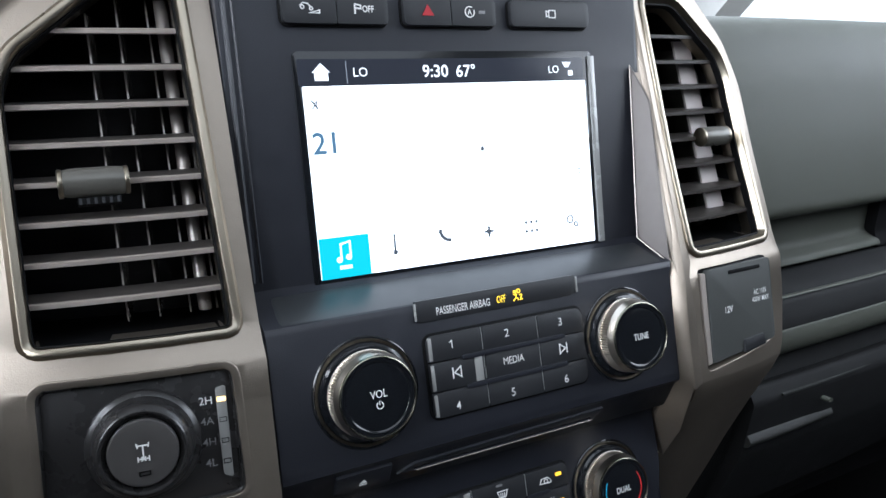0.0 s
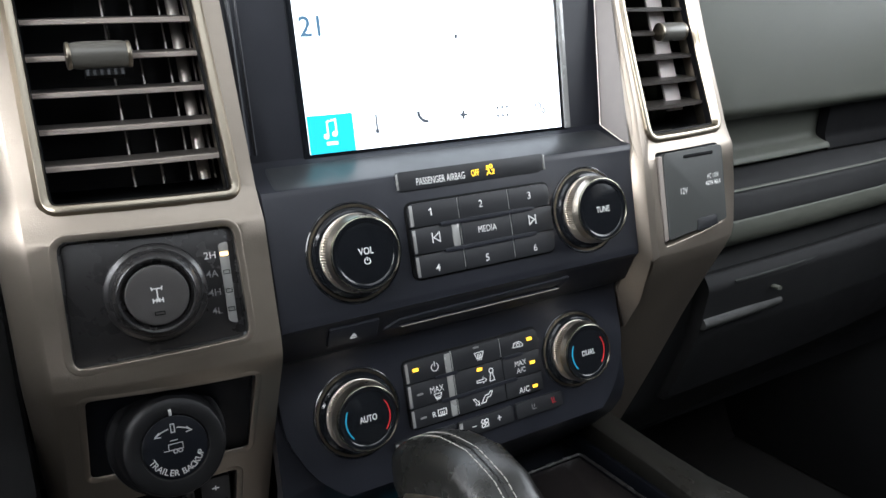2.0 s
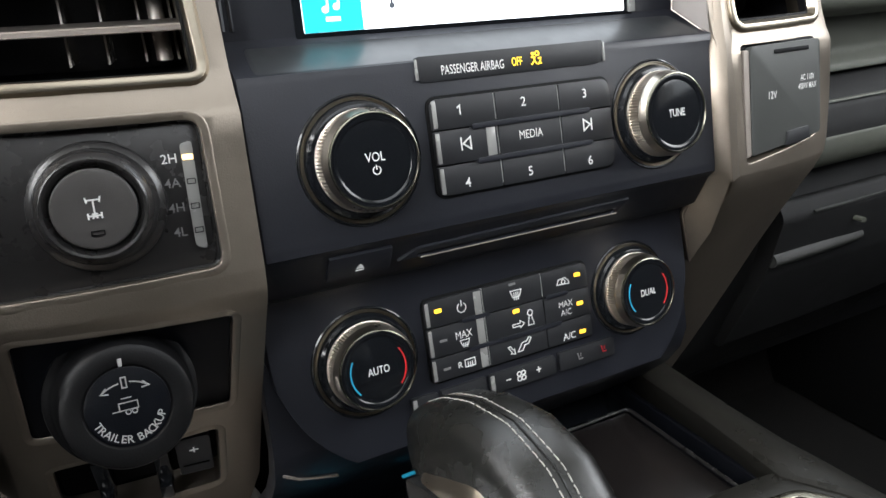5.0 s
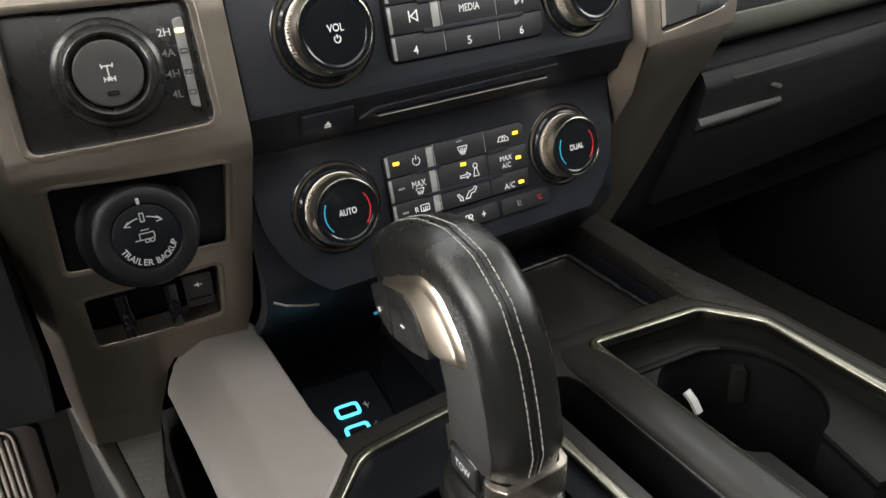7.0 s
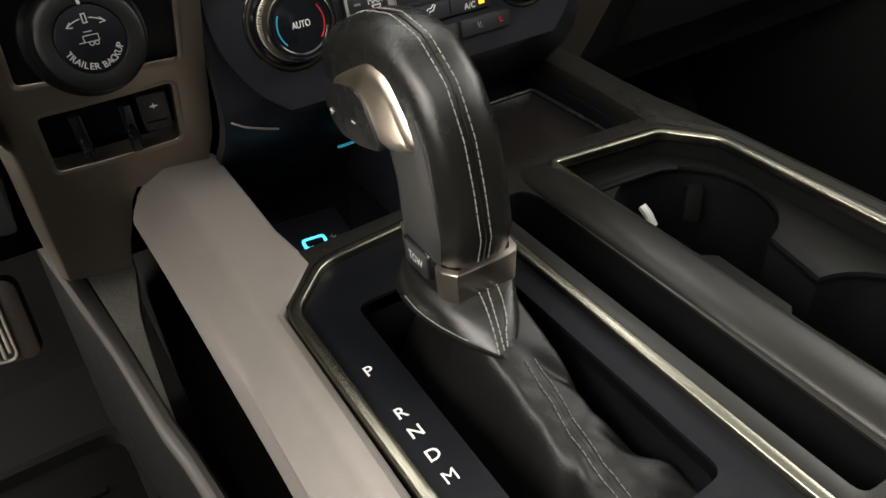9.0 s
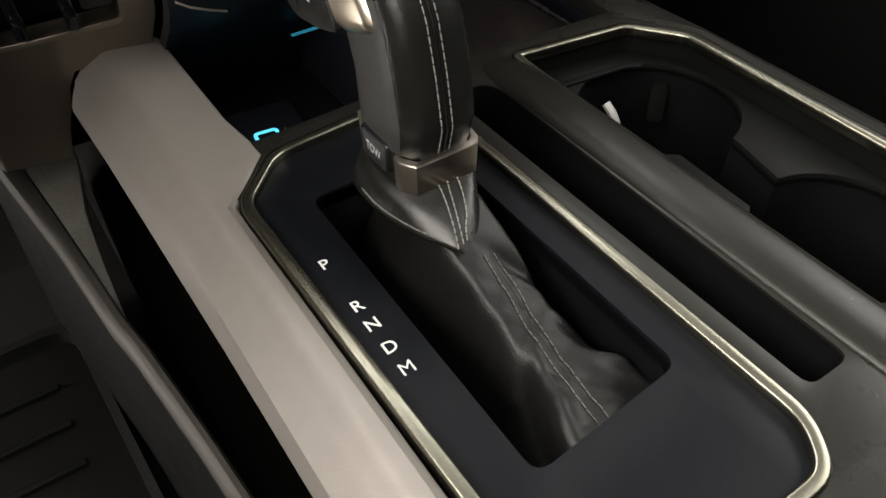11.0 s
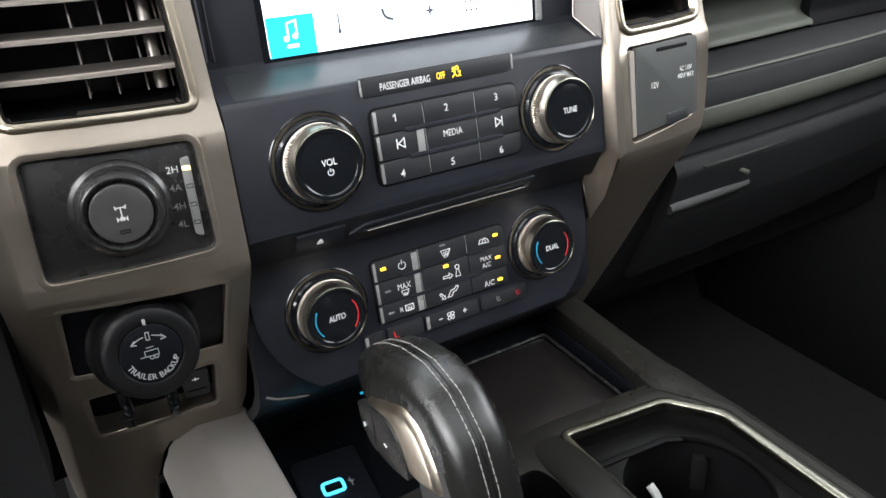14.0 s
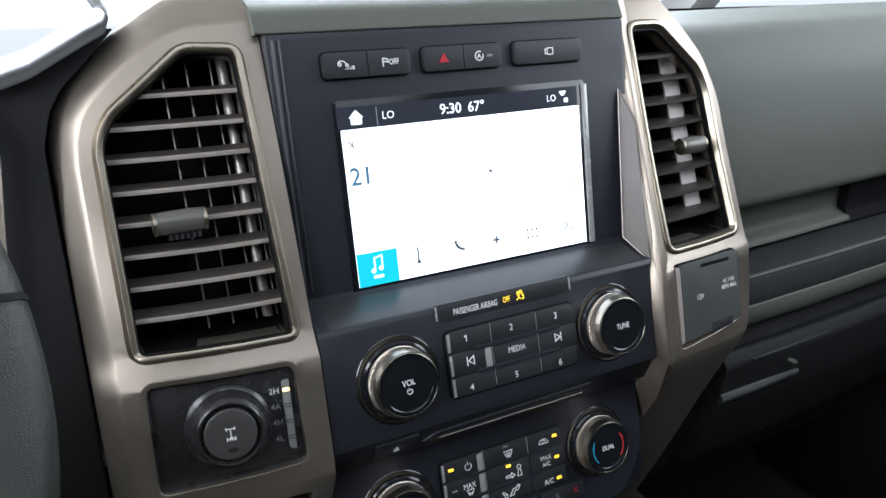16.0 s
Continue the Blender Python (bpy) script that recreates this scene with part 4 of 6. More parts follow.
def climate_panel():
    k = 0.226
    f = panel_frame(0, 0.009, 0.523, k)
    s = math.sqrt(1 + k * k)

    def cv(z):
        return (z - 0.523) * s
    t = thing("climate_controls", f, "black climate control panel with two temperature knobs and lit buttons", "control panel")
    rows = [cv(0.5288), cv(0.5155), cv(0.5008), cv(0.4890)]
    cols = [-0.0512, -0.0186, 0.0166, 0.0460]
    part("surround", slab(rrect(-0.0026, (rows[0] + rows[3]) / 2, 0.0985, rows[0] - rows[3] + 0.0022, 0.004), (), -0.003, 0.0007, 0.0004), DEEP, t)
    n = 0.0026
    btn = {}
    for j in range(3):
        for i in range(3):
            rr = [0.0006] * 4
            if (i, j) == (2, 0):
                rr[0] = 0.004
            if (i, j) == (0, 0):
                rr[1] = 0.003
            b = btn[i, j] = key(t, cols[i], cols[i + 1], rows[j + 1], rows[j], r=rr)
            # both ends get a pale bar, a painted reflection
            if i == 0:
                part("end_facet", box(cols[0] + 0.0006, cols[0] + 0.0026, rows[j + 1] + 0.001, rows[j] - 0.001, 0.0016, 0.0028, 0.0004), CLEAR, b, "window reflection painted on the button end")
                part("end_facet", box(cols[1] - 0.0052, cols[1] - 0.0010, rows[j + 1] + 0.001, rows[j] - 0.001, 0.0016, 0.0028, 0.0004), CLEAR, b, "window reflection painted on the button end")
    for i, j, u, z in ((0, 0, -0.0438, 0.5232), (1, 0, 0, 0), (1, 1, -0.0005, 0.5130), (2, 0, 0.0392, 0.5232), (2, 1, 0.0393, 0.5080), (2, 2, 0.0392, 0.4928)):
        if z:
            part("indicator", slab(rrect(u, cv(z), 0.0038, 0.0019, 0.0003), (), 0.002, 0.0027), AMBER, btn[i, j], "lit amber indicator")
    part("dead_indicator", slab(rrect(-0.001, cv(0.5268), 0.0040, 0.0012, 0.0003), (), 0.002, 0.0027), DIMPRINT, btn[1, 0])
    for z, j in ((0.5085, 1), (0.4945, 2)):
        part("dead_indicator", slab(rrect(-0.0430, cv(z), 0.0040, 0.0012, 0.0003), (), 0.002, 0.0027), DIMPRINT, btn[0, j])
    u, v = -0.0310, cv(0.5220)
    part("power_symbol", bars([arc(u, v, 0.0024, 120, 420, 14), [(u, v + 0.0006), (u, v + 0.0036)]], 0.00045, n), PRINT, btn[0, 0])
    u, v = -0.0315, cv(0.5090)
    letters("lettering", "MAX", btn[0, 1], u, v, n, 0.0038, w=0.0092)
    part("demist_symbol", bars([[(u - 0.0026, v - 0.0028), (u + 0.0026, v - 0.0028), (u + 0.0016, v - 0.0056), (u - 0.0016, v - 0.0056), (u - 0.0026, v - 0.0028)]] + [[(u + d, v - 0.0044), (u + d, v - 0.0066)] for d in (-0.001, 0, 0.001)], 0.0004, n), PRINT, btn[0, 1])
    u, v = -0.0300, cv(0.4945)
    letters("lettering", "R", btn[0, 2], u - 0.0056, v, n, 0.0031, bold=0.004)
    part("demist_symbol", bars([[(u - 0.0030, v + 0.0019), (u + 0.0026, v + 0.0019), (u + 0.0026, v - 0.0017), (u - 0.0030, v - 0.0017), (u - 0.0030, v + 0.0019)]] + [[(u + d, v + 0.0006), (u + d, v - 0.0023)] for d in (-0.0014, -0.0002, 0.0010)], 0.00045, n), PRINT, btn[0, 2])
    u, v = 0.0005, cv(0.5215)
    part("demist_symbol", bars([[(u - 0.0033, v + 0.0020), (u + 0.0033, v + 0.0020), (u + 0.0020, v - 0.0014), (u - 0.0020, v - 0.0014), (u - 0.0033, v + 0.0020)]] + [[(u + d, v + 0.0010), (u + d, v - 0.0030)] for d in (-0.0012, 0, 0.0012)], 0.00045, n), PRINT, btn[1, 0])
    u, v = 0.0040, cv(0.5075)
    part("air_face_symbol", bars([[(u - 0.0075, v - 0.001), (u - 0.0030, v - 0.001), (u - 0.0030, v + 0.0004), (u - 0.0005, v - 0.0016), (u - 0.0030, v - 0.0034), (u - 0.0030, v - 0.0024), (u - 0.0075, v - 0.0024), (u - 0.0075, v - 0.001)], arc(u + 0.0035, v + 0.0030, 0.0015, 0, 360, 12), [(u + 0.0028, v + 0.0014), (u + 0.0042, v + 0.0014), (u + 0.0054, v - 0.0034), (u + 0.0018, v - 0.0034), (u + 0.0028, v + 0.0014)]], 0.00045, n), PRINT, btn[1, 1])
    u, v = 0.0000, cv(0.4945)
    part("air_feet_symbol", bars([[(u - 0.0078, v + 0.0014), (u - 0.0066, v + 0.0018), (u - 0.0048, v - 0.0006), (u - 0.0042, v - 0.0002), (u - 0.0040, v - 0.0028), (u - 0.0064, v - 0.0022), (u - 0.0058, v - 0.0016), (u - 0.0078, v + 0.0014)], [(u - 0.0022, v - 0.0022), (u + 0.0008, v - 0.0022), (u + 0.0022, v + 0.0004), (u + 0.0046, v + 0.0006), (u + 0.0064, v + 0.0034), (u + 0.0050, v + 0.0040), (u + 0.0034, v + 0.0022), (u + 0.0008, v + 0.0020), (u - 0.0022, v - 0.0022)]], 0.00045, n), PRINT, btn[1, 2])
    u, v = 0.0300, cv(0.5215)
    part("recirculate_symbol", bars([[(u - 0.0042, v - 0.0012), (u - 0.0030, v + 0.0014), (u + 0.0012, v + 0.0018), (u + 0.0034, v - 0.0002), (u + 0.0034, v - 0.0016), (u - 0.0042, v - 0.0012)], arc(u, v - 0.0002, 0.0012, 0, 360, 8)], 0.00045, n), PRINT, btn[2, 0])
    letters("lettering", "MAX\nA/C", btn[2, 1], 0.0302, cv(0.5075), n, 0.0078, w=0.0088)
    letters("lettering", "A/C", btn[2, 2], 0.0304, cv(0.4925), n, 0.0036, w=0.0080, bold=0.004)
    for c in cols[1:3]:
        for j in range(3 if c < 0 else 1):
            part("gap_line", box(c - 0.0002, c + 0.0002, rows[j + 1] + 0.0010, rows[j] - 0.0004, 0.0004, 0.0021), GAPLINE, t)
    for j, a, c in ((1, -0.032, -0.016), (1, 0.018, 0.032), (2, -0.030, 0.026)):
        part("ridge", slab(rrect((a + c) / 2, rows[j], c - a, 0.0020, 0.0010), (), 0.001, 0.0034, 0.0008, 3), BLACK, t)
    # lower row: fan and heated seats
    for a, b, nm in ((-0.0640, -0.0490, "seat"), (-0.0205, 0.0205, "fan"), (0.0225, 0.0600, "seat")):
        v1, v0 = cv(0.4850), cv(0.4745)
        q = key(t, a, b, v0, v1, n1=0.0022, r=(0.002, 0.001, 0.001, 0.002))
        vc = (v0 + v1) / 2
        if nm == "fan":
            part("fan_symbol", bars([arc(-0.0018 + 0.0013 * i, vc + 0.0013 * j, 0.0012, 0, 360, 8) for i in (-1, 1) for j in (-1, 1)], 0.0006, 0.0024), PRINT, q)
            part("plus_symbol", bars([[(0.0075, vc + 0.0004), (0.0105, vc + 0.0004)], [(0.0090, vc - 0.0012), (0.0090, vc + 0.0020)]], 0.0006, 0.0024), PRINT, q)
            part("minus_symbol", bars([[(-0.0110, vc), (-0.0082, vc)]], 0.0006, 0.0024), PRINT, q)
            # painted glint, as on the keys above
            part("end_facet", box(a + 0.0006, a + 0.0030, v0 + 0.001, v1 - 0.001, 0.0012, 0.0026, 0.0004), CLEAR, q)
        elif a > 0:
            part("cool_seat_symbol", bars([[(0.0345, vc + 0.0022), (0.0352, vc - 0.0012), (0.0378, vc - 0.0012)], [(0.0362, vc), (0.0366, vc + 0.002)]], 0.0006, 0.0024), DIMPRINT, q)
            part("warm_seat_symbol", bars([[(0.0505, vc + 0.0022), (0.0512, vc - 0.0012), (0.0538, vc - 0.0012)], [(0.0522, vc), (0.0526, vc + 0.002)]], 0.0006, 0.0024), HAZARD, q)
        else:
            # painted glint on the left end
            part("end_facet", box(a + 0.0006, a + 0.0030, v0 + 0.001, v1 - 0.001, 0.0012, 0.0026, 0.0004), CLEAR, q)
    q = key(t, -0.0480, -0.0220, cv(0.4745), cv(0.4850), n1=0.0022)
    part("warm_seat_symbol", bars([[(-0.0435, cv(0.482)), (-0.0428, cv(0.478)), (-0.0402, cv(0.478))]], 0.0008, 0.0024), RED, q)
    rotary(t, -0.0826, -0.0154, "AUTO", arcs=True, r=0.0184)
    rotary(t, 0.0752, -0.0155, "DUAL", arcs=True, r=0.0184)
    return t


def offset_quad(poly, d):
    return [(x + math.copysign(d, x), y + math.copysign(d, y)) for x, y in poly]


def drive_selector():
    f = yawed(panel_frame(-0.1810, -0.0010, 0.6028, 0.23), -0.125)
    t = thing("drive_selector", f, "black four-wheel-drive selector panel with round knob and indicator lights", "control panel")
    edge = [(0.0415, 0.0305), (-0.0410, 0.0312), (-0.0420, -0.0322), (0.0412, -0.0300)]
    inner = [(0.0372, 0.0265), (-0.0370, 0.0272), (-0.0380, -0.0285), (0.0372, -0.0262)]
    part("border", slab(rounded(edge, 0.006), [rounded(inner, 0.004)], -0.012, -0.0012, 0.0030, 4), SATIN, t, "satin black dished border")
    part("plate", slab(rounded(offset_quad(inner, 0.0006), 0.004), (), -0.012, -0.0036, 0.0004, 2), SATIN, t)
    ku, kv = 0.0003, 0.0002
    k = part("knob", lathe([(0.0232, -0.006), (0.0232, -0.0022), (0.0226, -0.0012), (0.0206, 0.0000), (0.0194, 0.0030), (0.0190, 0.0098), (0.0184, 0.0116), (0.0178, 0.0122), (0.0174, 0.0132), (0.0166, 0.0138), (0.0158, 0.0136), (0.0146, 0.0118), (0.0140, 0.0104)], 72, (ku, kv)), SATIN, t)
    part("knob_cap", lathe([(0.0136, 0.0100), (0.0136, 0.0134), (0.0131, 0.0140), (0.0122, 0.0142), (0.006, 0.0139), (0.001, 0.0138)], 72, (ku, kv)), KNOBFACE, k, "matt dark grey knob cap")
    n, q = 0.0142, 0.62
    ax = [[(-0.0034, 0.0050), (0.0034, 0.0050)], [(0, 0.0050), (0, -0.0030)], [(-0.0030, -0.0036), (0.0030, -0.0036)], [(-0.0038, 0.0066), (-0.0032, 0.0036)], [(0.0038, 0.0066), (0.0032, 0.0036)],
          [(-0.0034, -0.0020), (-0.0034, -0.0054)], [(0.0034, -0.0020), (0.0034, -0.0054)], [(-0.0014, -0.0022), (0.0014, -0.0050)], [(-0.0014, -0.0050), (0.0014, -0.0022)]]
    part("axle_symbol", bars([[(ku + q * x, kv + q * y) for x, y in line] for line in ax], 0.00055, n), PRINT, k)
    part("knob_mark", bars([[(ku - 0.002, kv - 0.0074), (ku + 0.002, kv - 0.0074), (ku + 0.002, kv - 0.0088), (ku - 0.002, kv - 0.0088), (ku - 0.002, kv - 0.0074)]], 0.0004, n), DEEP, k)
    strip = part("light_strip", slab(rounded([(0.0350, 0.0198), (0.0306, 0.0190), (0.0308, -0.0188), (0.0348, -0.0205)], 0.0014), (), -0.006, -0.0022, 0.0005), CLEAR, t, "pale indicator strip")
    for i, (cap, v) in enumerate((("2H", 0.0140), ("4A", 0.0051), ("4H", -0.0040), ("4L", -0.0130))):
        letters("lettering", cap, t, 0.0262, v, -0.0034, 0.0033, PRINT if i == 0 else DIMPRINT, bold=0.004)
        if i == 0:
            part("indicator", slab(rrect(0.0328, v, 0.0038, 0.0020, 0.0005), (), -0.003, -0.0018), WARM, strip, "lit amber indicator")
        else:
            part("indicator", bars([[(0.0314, v + 0.0009), (0.0342, v + 0.0009), (0.0342, v - 0.0009), (0.0314, v - 0.0009), (0.0314, v + 0.0009)]], 0.0003, -0.0021), DEEP, strip)
    return t


def trailer_knob():
    f = yawed(panel_frame(-0.1838, -0.0015, 0.5262, 0.34), -0.06)
    t = thing("trailer_backup_control", f, "large black rotary trailer steering knob in a recessed panel", "control knob")
    g = f.inverted() @ yawed(panel_frame(-0.1810, 0.0105, 0.5290, -0.45), -0.13)
    bm = slab(rounded([(0.0415, 0.032), (-0.0415, 0.034), (-0.043, -0.033), (0.0405, -0.034)], 0.004), (), -0.006, 0.0, 0.001)
    bm.transform(g)
    part("recess_plate", bm, PLATE, t)
    body = lathe([(0.0270, -0.010), (0.0278, -0.001), (0.0274, 0.0015), (0.0258, 0.0028), (0.0250, 0.0042), (0.0244, 0.0060), (0.0238, 0.0150), (0.0226, 0.0176), (0.0205, 0.0186), (0.0156, 0.0180), (0.0149, 0.0172)], 72, (0, 0))
    body.transform(Matrix(((1, 0, 0.10, -0.0018), (0, 1, -0.11, 0.0020), (0, 0, 1, 0), (0, 0, 0, 1))))
    k = part("knob", body, KNOBBODY, t)
    part("knob_cap", lathe([(0.0147, 0.0160), (0.0146, 0.0177), (0.0138, 0.0180), (0.001, 0.0181)], 64), PLATE, k)
    n = 0.0182
    part("pointer", box(-0.0007, 0.0007, 0.0150, 0.0180, 0.0176, 0.0190, 0.0002), GREYPRINT, k)
    part("turn_symbol", bars([arc(0, -0.004, 0.0132, 55, 82, 8), arc(0, -0.004, 0.0132, 98, 125, 8), [(-0.0008, 0.0110), (0.0008, 0.0110), (0.0008, 0.0072), (-0.0008, 0.0072), (-0.0008, 0.0110)],
                              [(0.0062, 0.0084), (0.0082, 0.0064), (0.0056, 0.0060)], [(-0.0062, 0.0084), (-0.0082, 0.0064), (-0.0056, 0.0060)]], 0.00045, n), GREYPRINT, k)
    part("trailer_symbol", bars([[(-0.0030, 0.0018), (0.0034, 0.0018), (0.0034, -0.0010), (-0.0030, -0.0010), (-0.0030, 0.0018)], [(-0.0055, -0.0010), (-0.0030, -0.0010)], arc(-0.0002, -0.0018, 0.0009, 0, 360, 8), arc(0.0020, -0.0018, 0.0009, 0, 360, 8), [(-0.002, 0.0034), (0.0016, 0.0034)]], 0.00035, n), GREYPRINT, k)
    caption = "TRAILER BACKUP"
    widths = [0.55 if ch in " I" else 1.0 for ch in caption]
    pos = 0.0
    for ch, wd in zip(caption, widths):
        a = radians(198 + (pos + wd / 2) * 144 / sum(widths))
        pos += wd
        if ch != " ":
            letters("letter", ch, k, 0.0118 * math.cos(a), 0.0118 * math.sin(a), n, 0.0028, GREYPRINT, turn=a + math.pi / 2, bold=0.008)
    return t


def switch_pocket():
    f = yawed(panel_frame(-0.1835, 0.0370, 0.4620, -0.45), -0.13)
    t = thing("switch_pocket", f, "dark recessed pocket with blank slots and one small switch", "switch")
    part("back", slab(rounded([(0.037, 0.026), (-0.037, 0.023), (-0.037, -0.026), (0.037, -0.022)], 0.004), (), -0.022, -0.016), DEEP, t)
    part("upper_wall", box(-0.037, 0.037, 0.020, 0.027, -0.018, -0.004), DEEP, t)
    b = part("switch", slab(rrect(0.0235, 0.0015, 0.0155, 0.0300, 0.002), (), -0.016, -0.0045, 0.0012), BUTTON, t)
    part("plus_symbol", bars([[(0.0215, 0.0070), (0.0255, 0.0070)], [(0.0235, 0.0050), (0.0235, 0.0090)]], 0.0006, -0.0044), PRINT, b)
    part("switch_groove", box(0.0175, 0.0295, -0.0060, -0.0052, -0.0046, -0.0040), DEEP, b)
    for u in (-0.0175, 0.0085):
        part("blank_stalk", merge(box(u - 0.0035, u + 0.0035, -0.021, 0.010, -0.016, -0.006, 0.001), box(u - 0.003, u + 0.003, -0.0225, -0.012, -0.008, 0.0005, 0.001)), GLOSS, t)
    return t


def outlet_cover():
    f = yawed(panel_frame(0.1715, 0.0000, 0.6045, 0.16), 0.05)
    t = thing("power_outlet_cover", f, "closed dark grey hinged flap over the dash power outlets", "outlet cover")
    part("surround", slab(rounded([(0.0345, 0.030), (-0.0335, 0.030), (-0.0325, -0.0325), (0.036, -0.0255)], 0.004), (), -0.012, -0.0015, 0.001), DEEP, t)
    d = part("flap", slab(rounded([(0.0335, 0.0285), (-0.0265, 0.0280), (-0.0260, -0.0305), (0.0345, -0.0245)], 0.003), (), -0.002, 0.0022, 0.0012, 3), OUTLETMAT, t)
    part("hinge", slab(rounded([(-0.0275, 0.0265), (-0.0315, 0.0265), (-0.0300, -0.0310), (-0.0262, -0.0300)], 0.001), (), -0.002, 0.0018, 0.0008), PALEEDGE, t, "pale hinge edge")
    part("top_groove", slab(rrect(0.008, 0.0240, 0.030, 0.0024, 0.0008), (), 0.001, 0.0026, 0.0003), DEEP, d)
    part("pull_tab", slab(rounded([(0.0220, -0.0195), (0.0030, -0.0205), (0.0020, -0.0285), (0.0230, -0.0265)], 0.001), (), 0.001, 0.0036, 0.0008), BUTTON, d)
    letters("lettering", "12V", d, -0.0085, 0.0010, 0.0024, 0.0040, w=0.0070, bold=0.01)
    letters("lettering", "AC 110V\n400W MAX", d, 0.0220, 0.0055, 0.0024, 0.0082, w=0.0165, bold=0.01)
    return t


CHEEK = material("grey_cheek_plastic", (0.150, 0.135, 0.125), 0.42, 0.3, 0.1, 90, 0.1, 1500)
TABGREY = material("grey_tab_plastic", (0.12, 0.115, 0.10), 0.32, 0.3, 0.08, 120)
PALEVANE = material("pale_vane_reflection", (0.50, 0.45, 0.43), 0.5, 0.0, 0.06, 90)
LEDGE = material("satin_ledge_plastic", (0.024, 0.026, 0.028), 0.38, 0.0, 0.08, 90, spec=0.6)
WARM_Y = material("yellow_telltale", (0.8, 0.6, 0.05), 0.4, emit=(1.0, 0.58, 0.02), power=1.3)
OUTLETMAT = material("grey_flap_plastic", (0.060, 0.063, 0.060), 0.50, 0.0, 0.08, 90, 0.12, 1500)
left_bezel()
right_bezel()
stack_panel()
air_vent(-1, VENT_L, LEFT)
air_vent(1, VENT_R, RIGHT)
touchscreen()
top_switches()
audio_panel()
disc_slot()
climate_panel()
drive_selector()
trailer_knob()
switch_pocket()
outlet_cover()


# ---- the dashboard to both sides ----
SHELFMAT = material("shelf_vinyl", (0.030, 0.031, 0.029), 0.48, 0.0, 0.1, 40, 0.4, 1400, voronoi=True)

def extrude_x(profile, x0, x1, steps=8, bow=0.0):
    """A bar along x with the closed section profile of (y, z)."""
    rows = []
    for x in np.linspace(x0, x1, steps):
        d = bow * ((x - x0) / (x1 - x0)) ** 2
        rows.append([(x, y + d, z) for y, z in profile])
    return loft(rows)


def dashboard():
    t = thing("dashboard", Matrix.Identity(4), "dark grey grained dashboard with a padded top and a long shelf", "dashboard", kind="structure")
    pad = rounded([(0.75, 0.775), (0.45, 0.800), (0.20, 0.803), (0.105, 0.792), (0.080, 0.755), (0.070, 0.700), (0.066, 0.640), (0.090, 0.632), (0.75, 0.62)],
                  [0, 0.02, 0.05, 0.035, 0.03, 0.02, 0.008, 0.004, 0], 6)
    part("upper_pad", extrude_x(pad, 0.205, 0.88, 10, 0.05), DASH, t, "grey-green grained upper pad")
    part("shelf_back", extrude_x(rounded([(0.093, 0.640), (0.097, 0.604), (0.082, 0.598), (0.080, 0.593), (0.092, 0.590), (0.30, 0.58), (0.30, 0.64)], [0, 0.006, 0.003, 0.002, 0, 0, 0], 4), 0.19, 0.470, 6, 0.012), DASH, t, "pale back of the shelf recess")
    part("shelf_end", extrude_x(rounded([(0.094, 0.640), (0.098, 0.604), (0.092, 0.590), (0.30, 0.58), (0.30, 0.64)], 0.004, 3), 0.468, 0.88, 4, 0.05), DEEP, t)
    shelf = rounded([(0.30, 0.586), (0.088, 0.590), (0.064, 0.582), (0.053, 0.577), (0.047, 0.560), (0.047, 0.545), (0.054, 0.534), (0.080, 0.528), (0.30, 0.52)], [0, 0.004, 0.006, 0.004, 0.012, 0.008, 0.01, 0.01, 0], 5)
    part("shelf", extrude_x(shelf, 0.19, 0.88, 8, 0.05), DARKDASH, t, "dark sloping shelf")
    lip = rounded([(0.060, 0.5560), (0.0462, 0.5560), (0.0452, 0.5460), (0.0480, 0.5370), (0.0560, 0.5300), (0.075, 0.5260), (0.075, 0.550)], [0, 0.002, 0.006, 0.006, 0.006, 0, 0], 4)
    part("shelf_lip", extrude_x(lip, 0.19, 0.88, 8, 0.05), DASH, t, "grey-green rolled lip of the shelf")
    part("shelf_seam", extrude_x([(0.0575, 0.5795), (0.0545, 0.5798), (0.0535, 0.5785), (0.056, 0.578)], 0.2, 0.88, 8, 0.05), DASH, t)
    low = rounded([(0.30, 0.535), (0.074, 0.531), (0.060, 0.505), (0.068, 0.450), (0.100, 0.37), (0.16, 0.30), (0.30, 0.28)], 0.012, 4)
    part("lower_panel", extrude_x(low, 0.165, 0.88, 8, 0.05), DARKDASH, t)
    top = rounded([(0.62, 0.77), (0.40, 0.805), (0.13, 0.8265), (0.080, 0.8240), (0.064, 0.818), (0.0565, 0.8035), (0.12, 0.795), (0.62, 0.72)], [0, 0.02, 0.02, 0.012, 0.006, 0.002, 0, 0], 5)
    part("top_pad", extrude_x(top, -0.130, 0.130, 4), DASH, t, "grey padded top over the centre stack")
    part("core", merge(box(-0.20, 0.88, 0.16, 0.85, 0.30, 0.70), box(-0.88, -0.20, 0.16, 0.85, 0.332, 0.70)), DEEP, t)
    return t


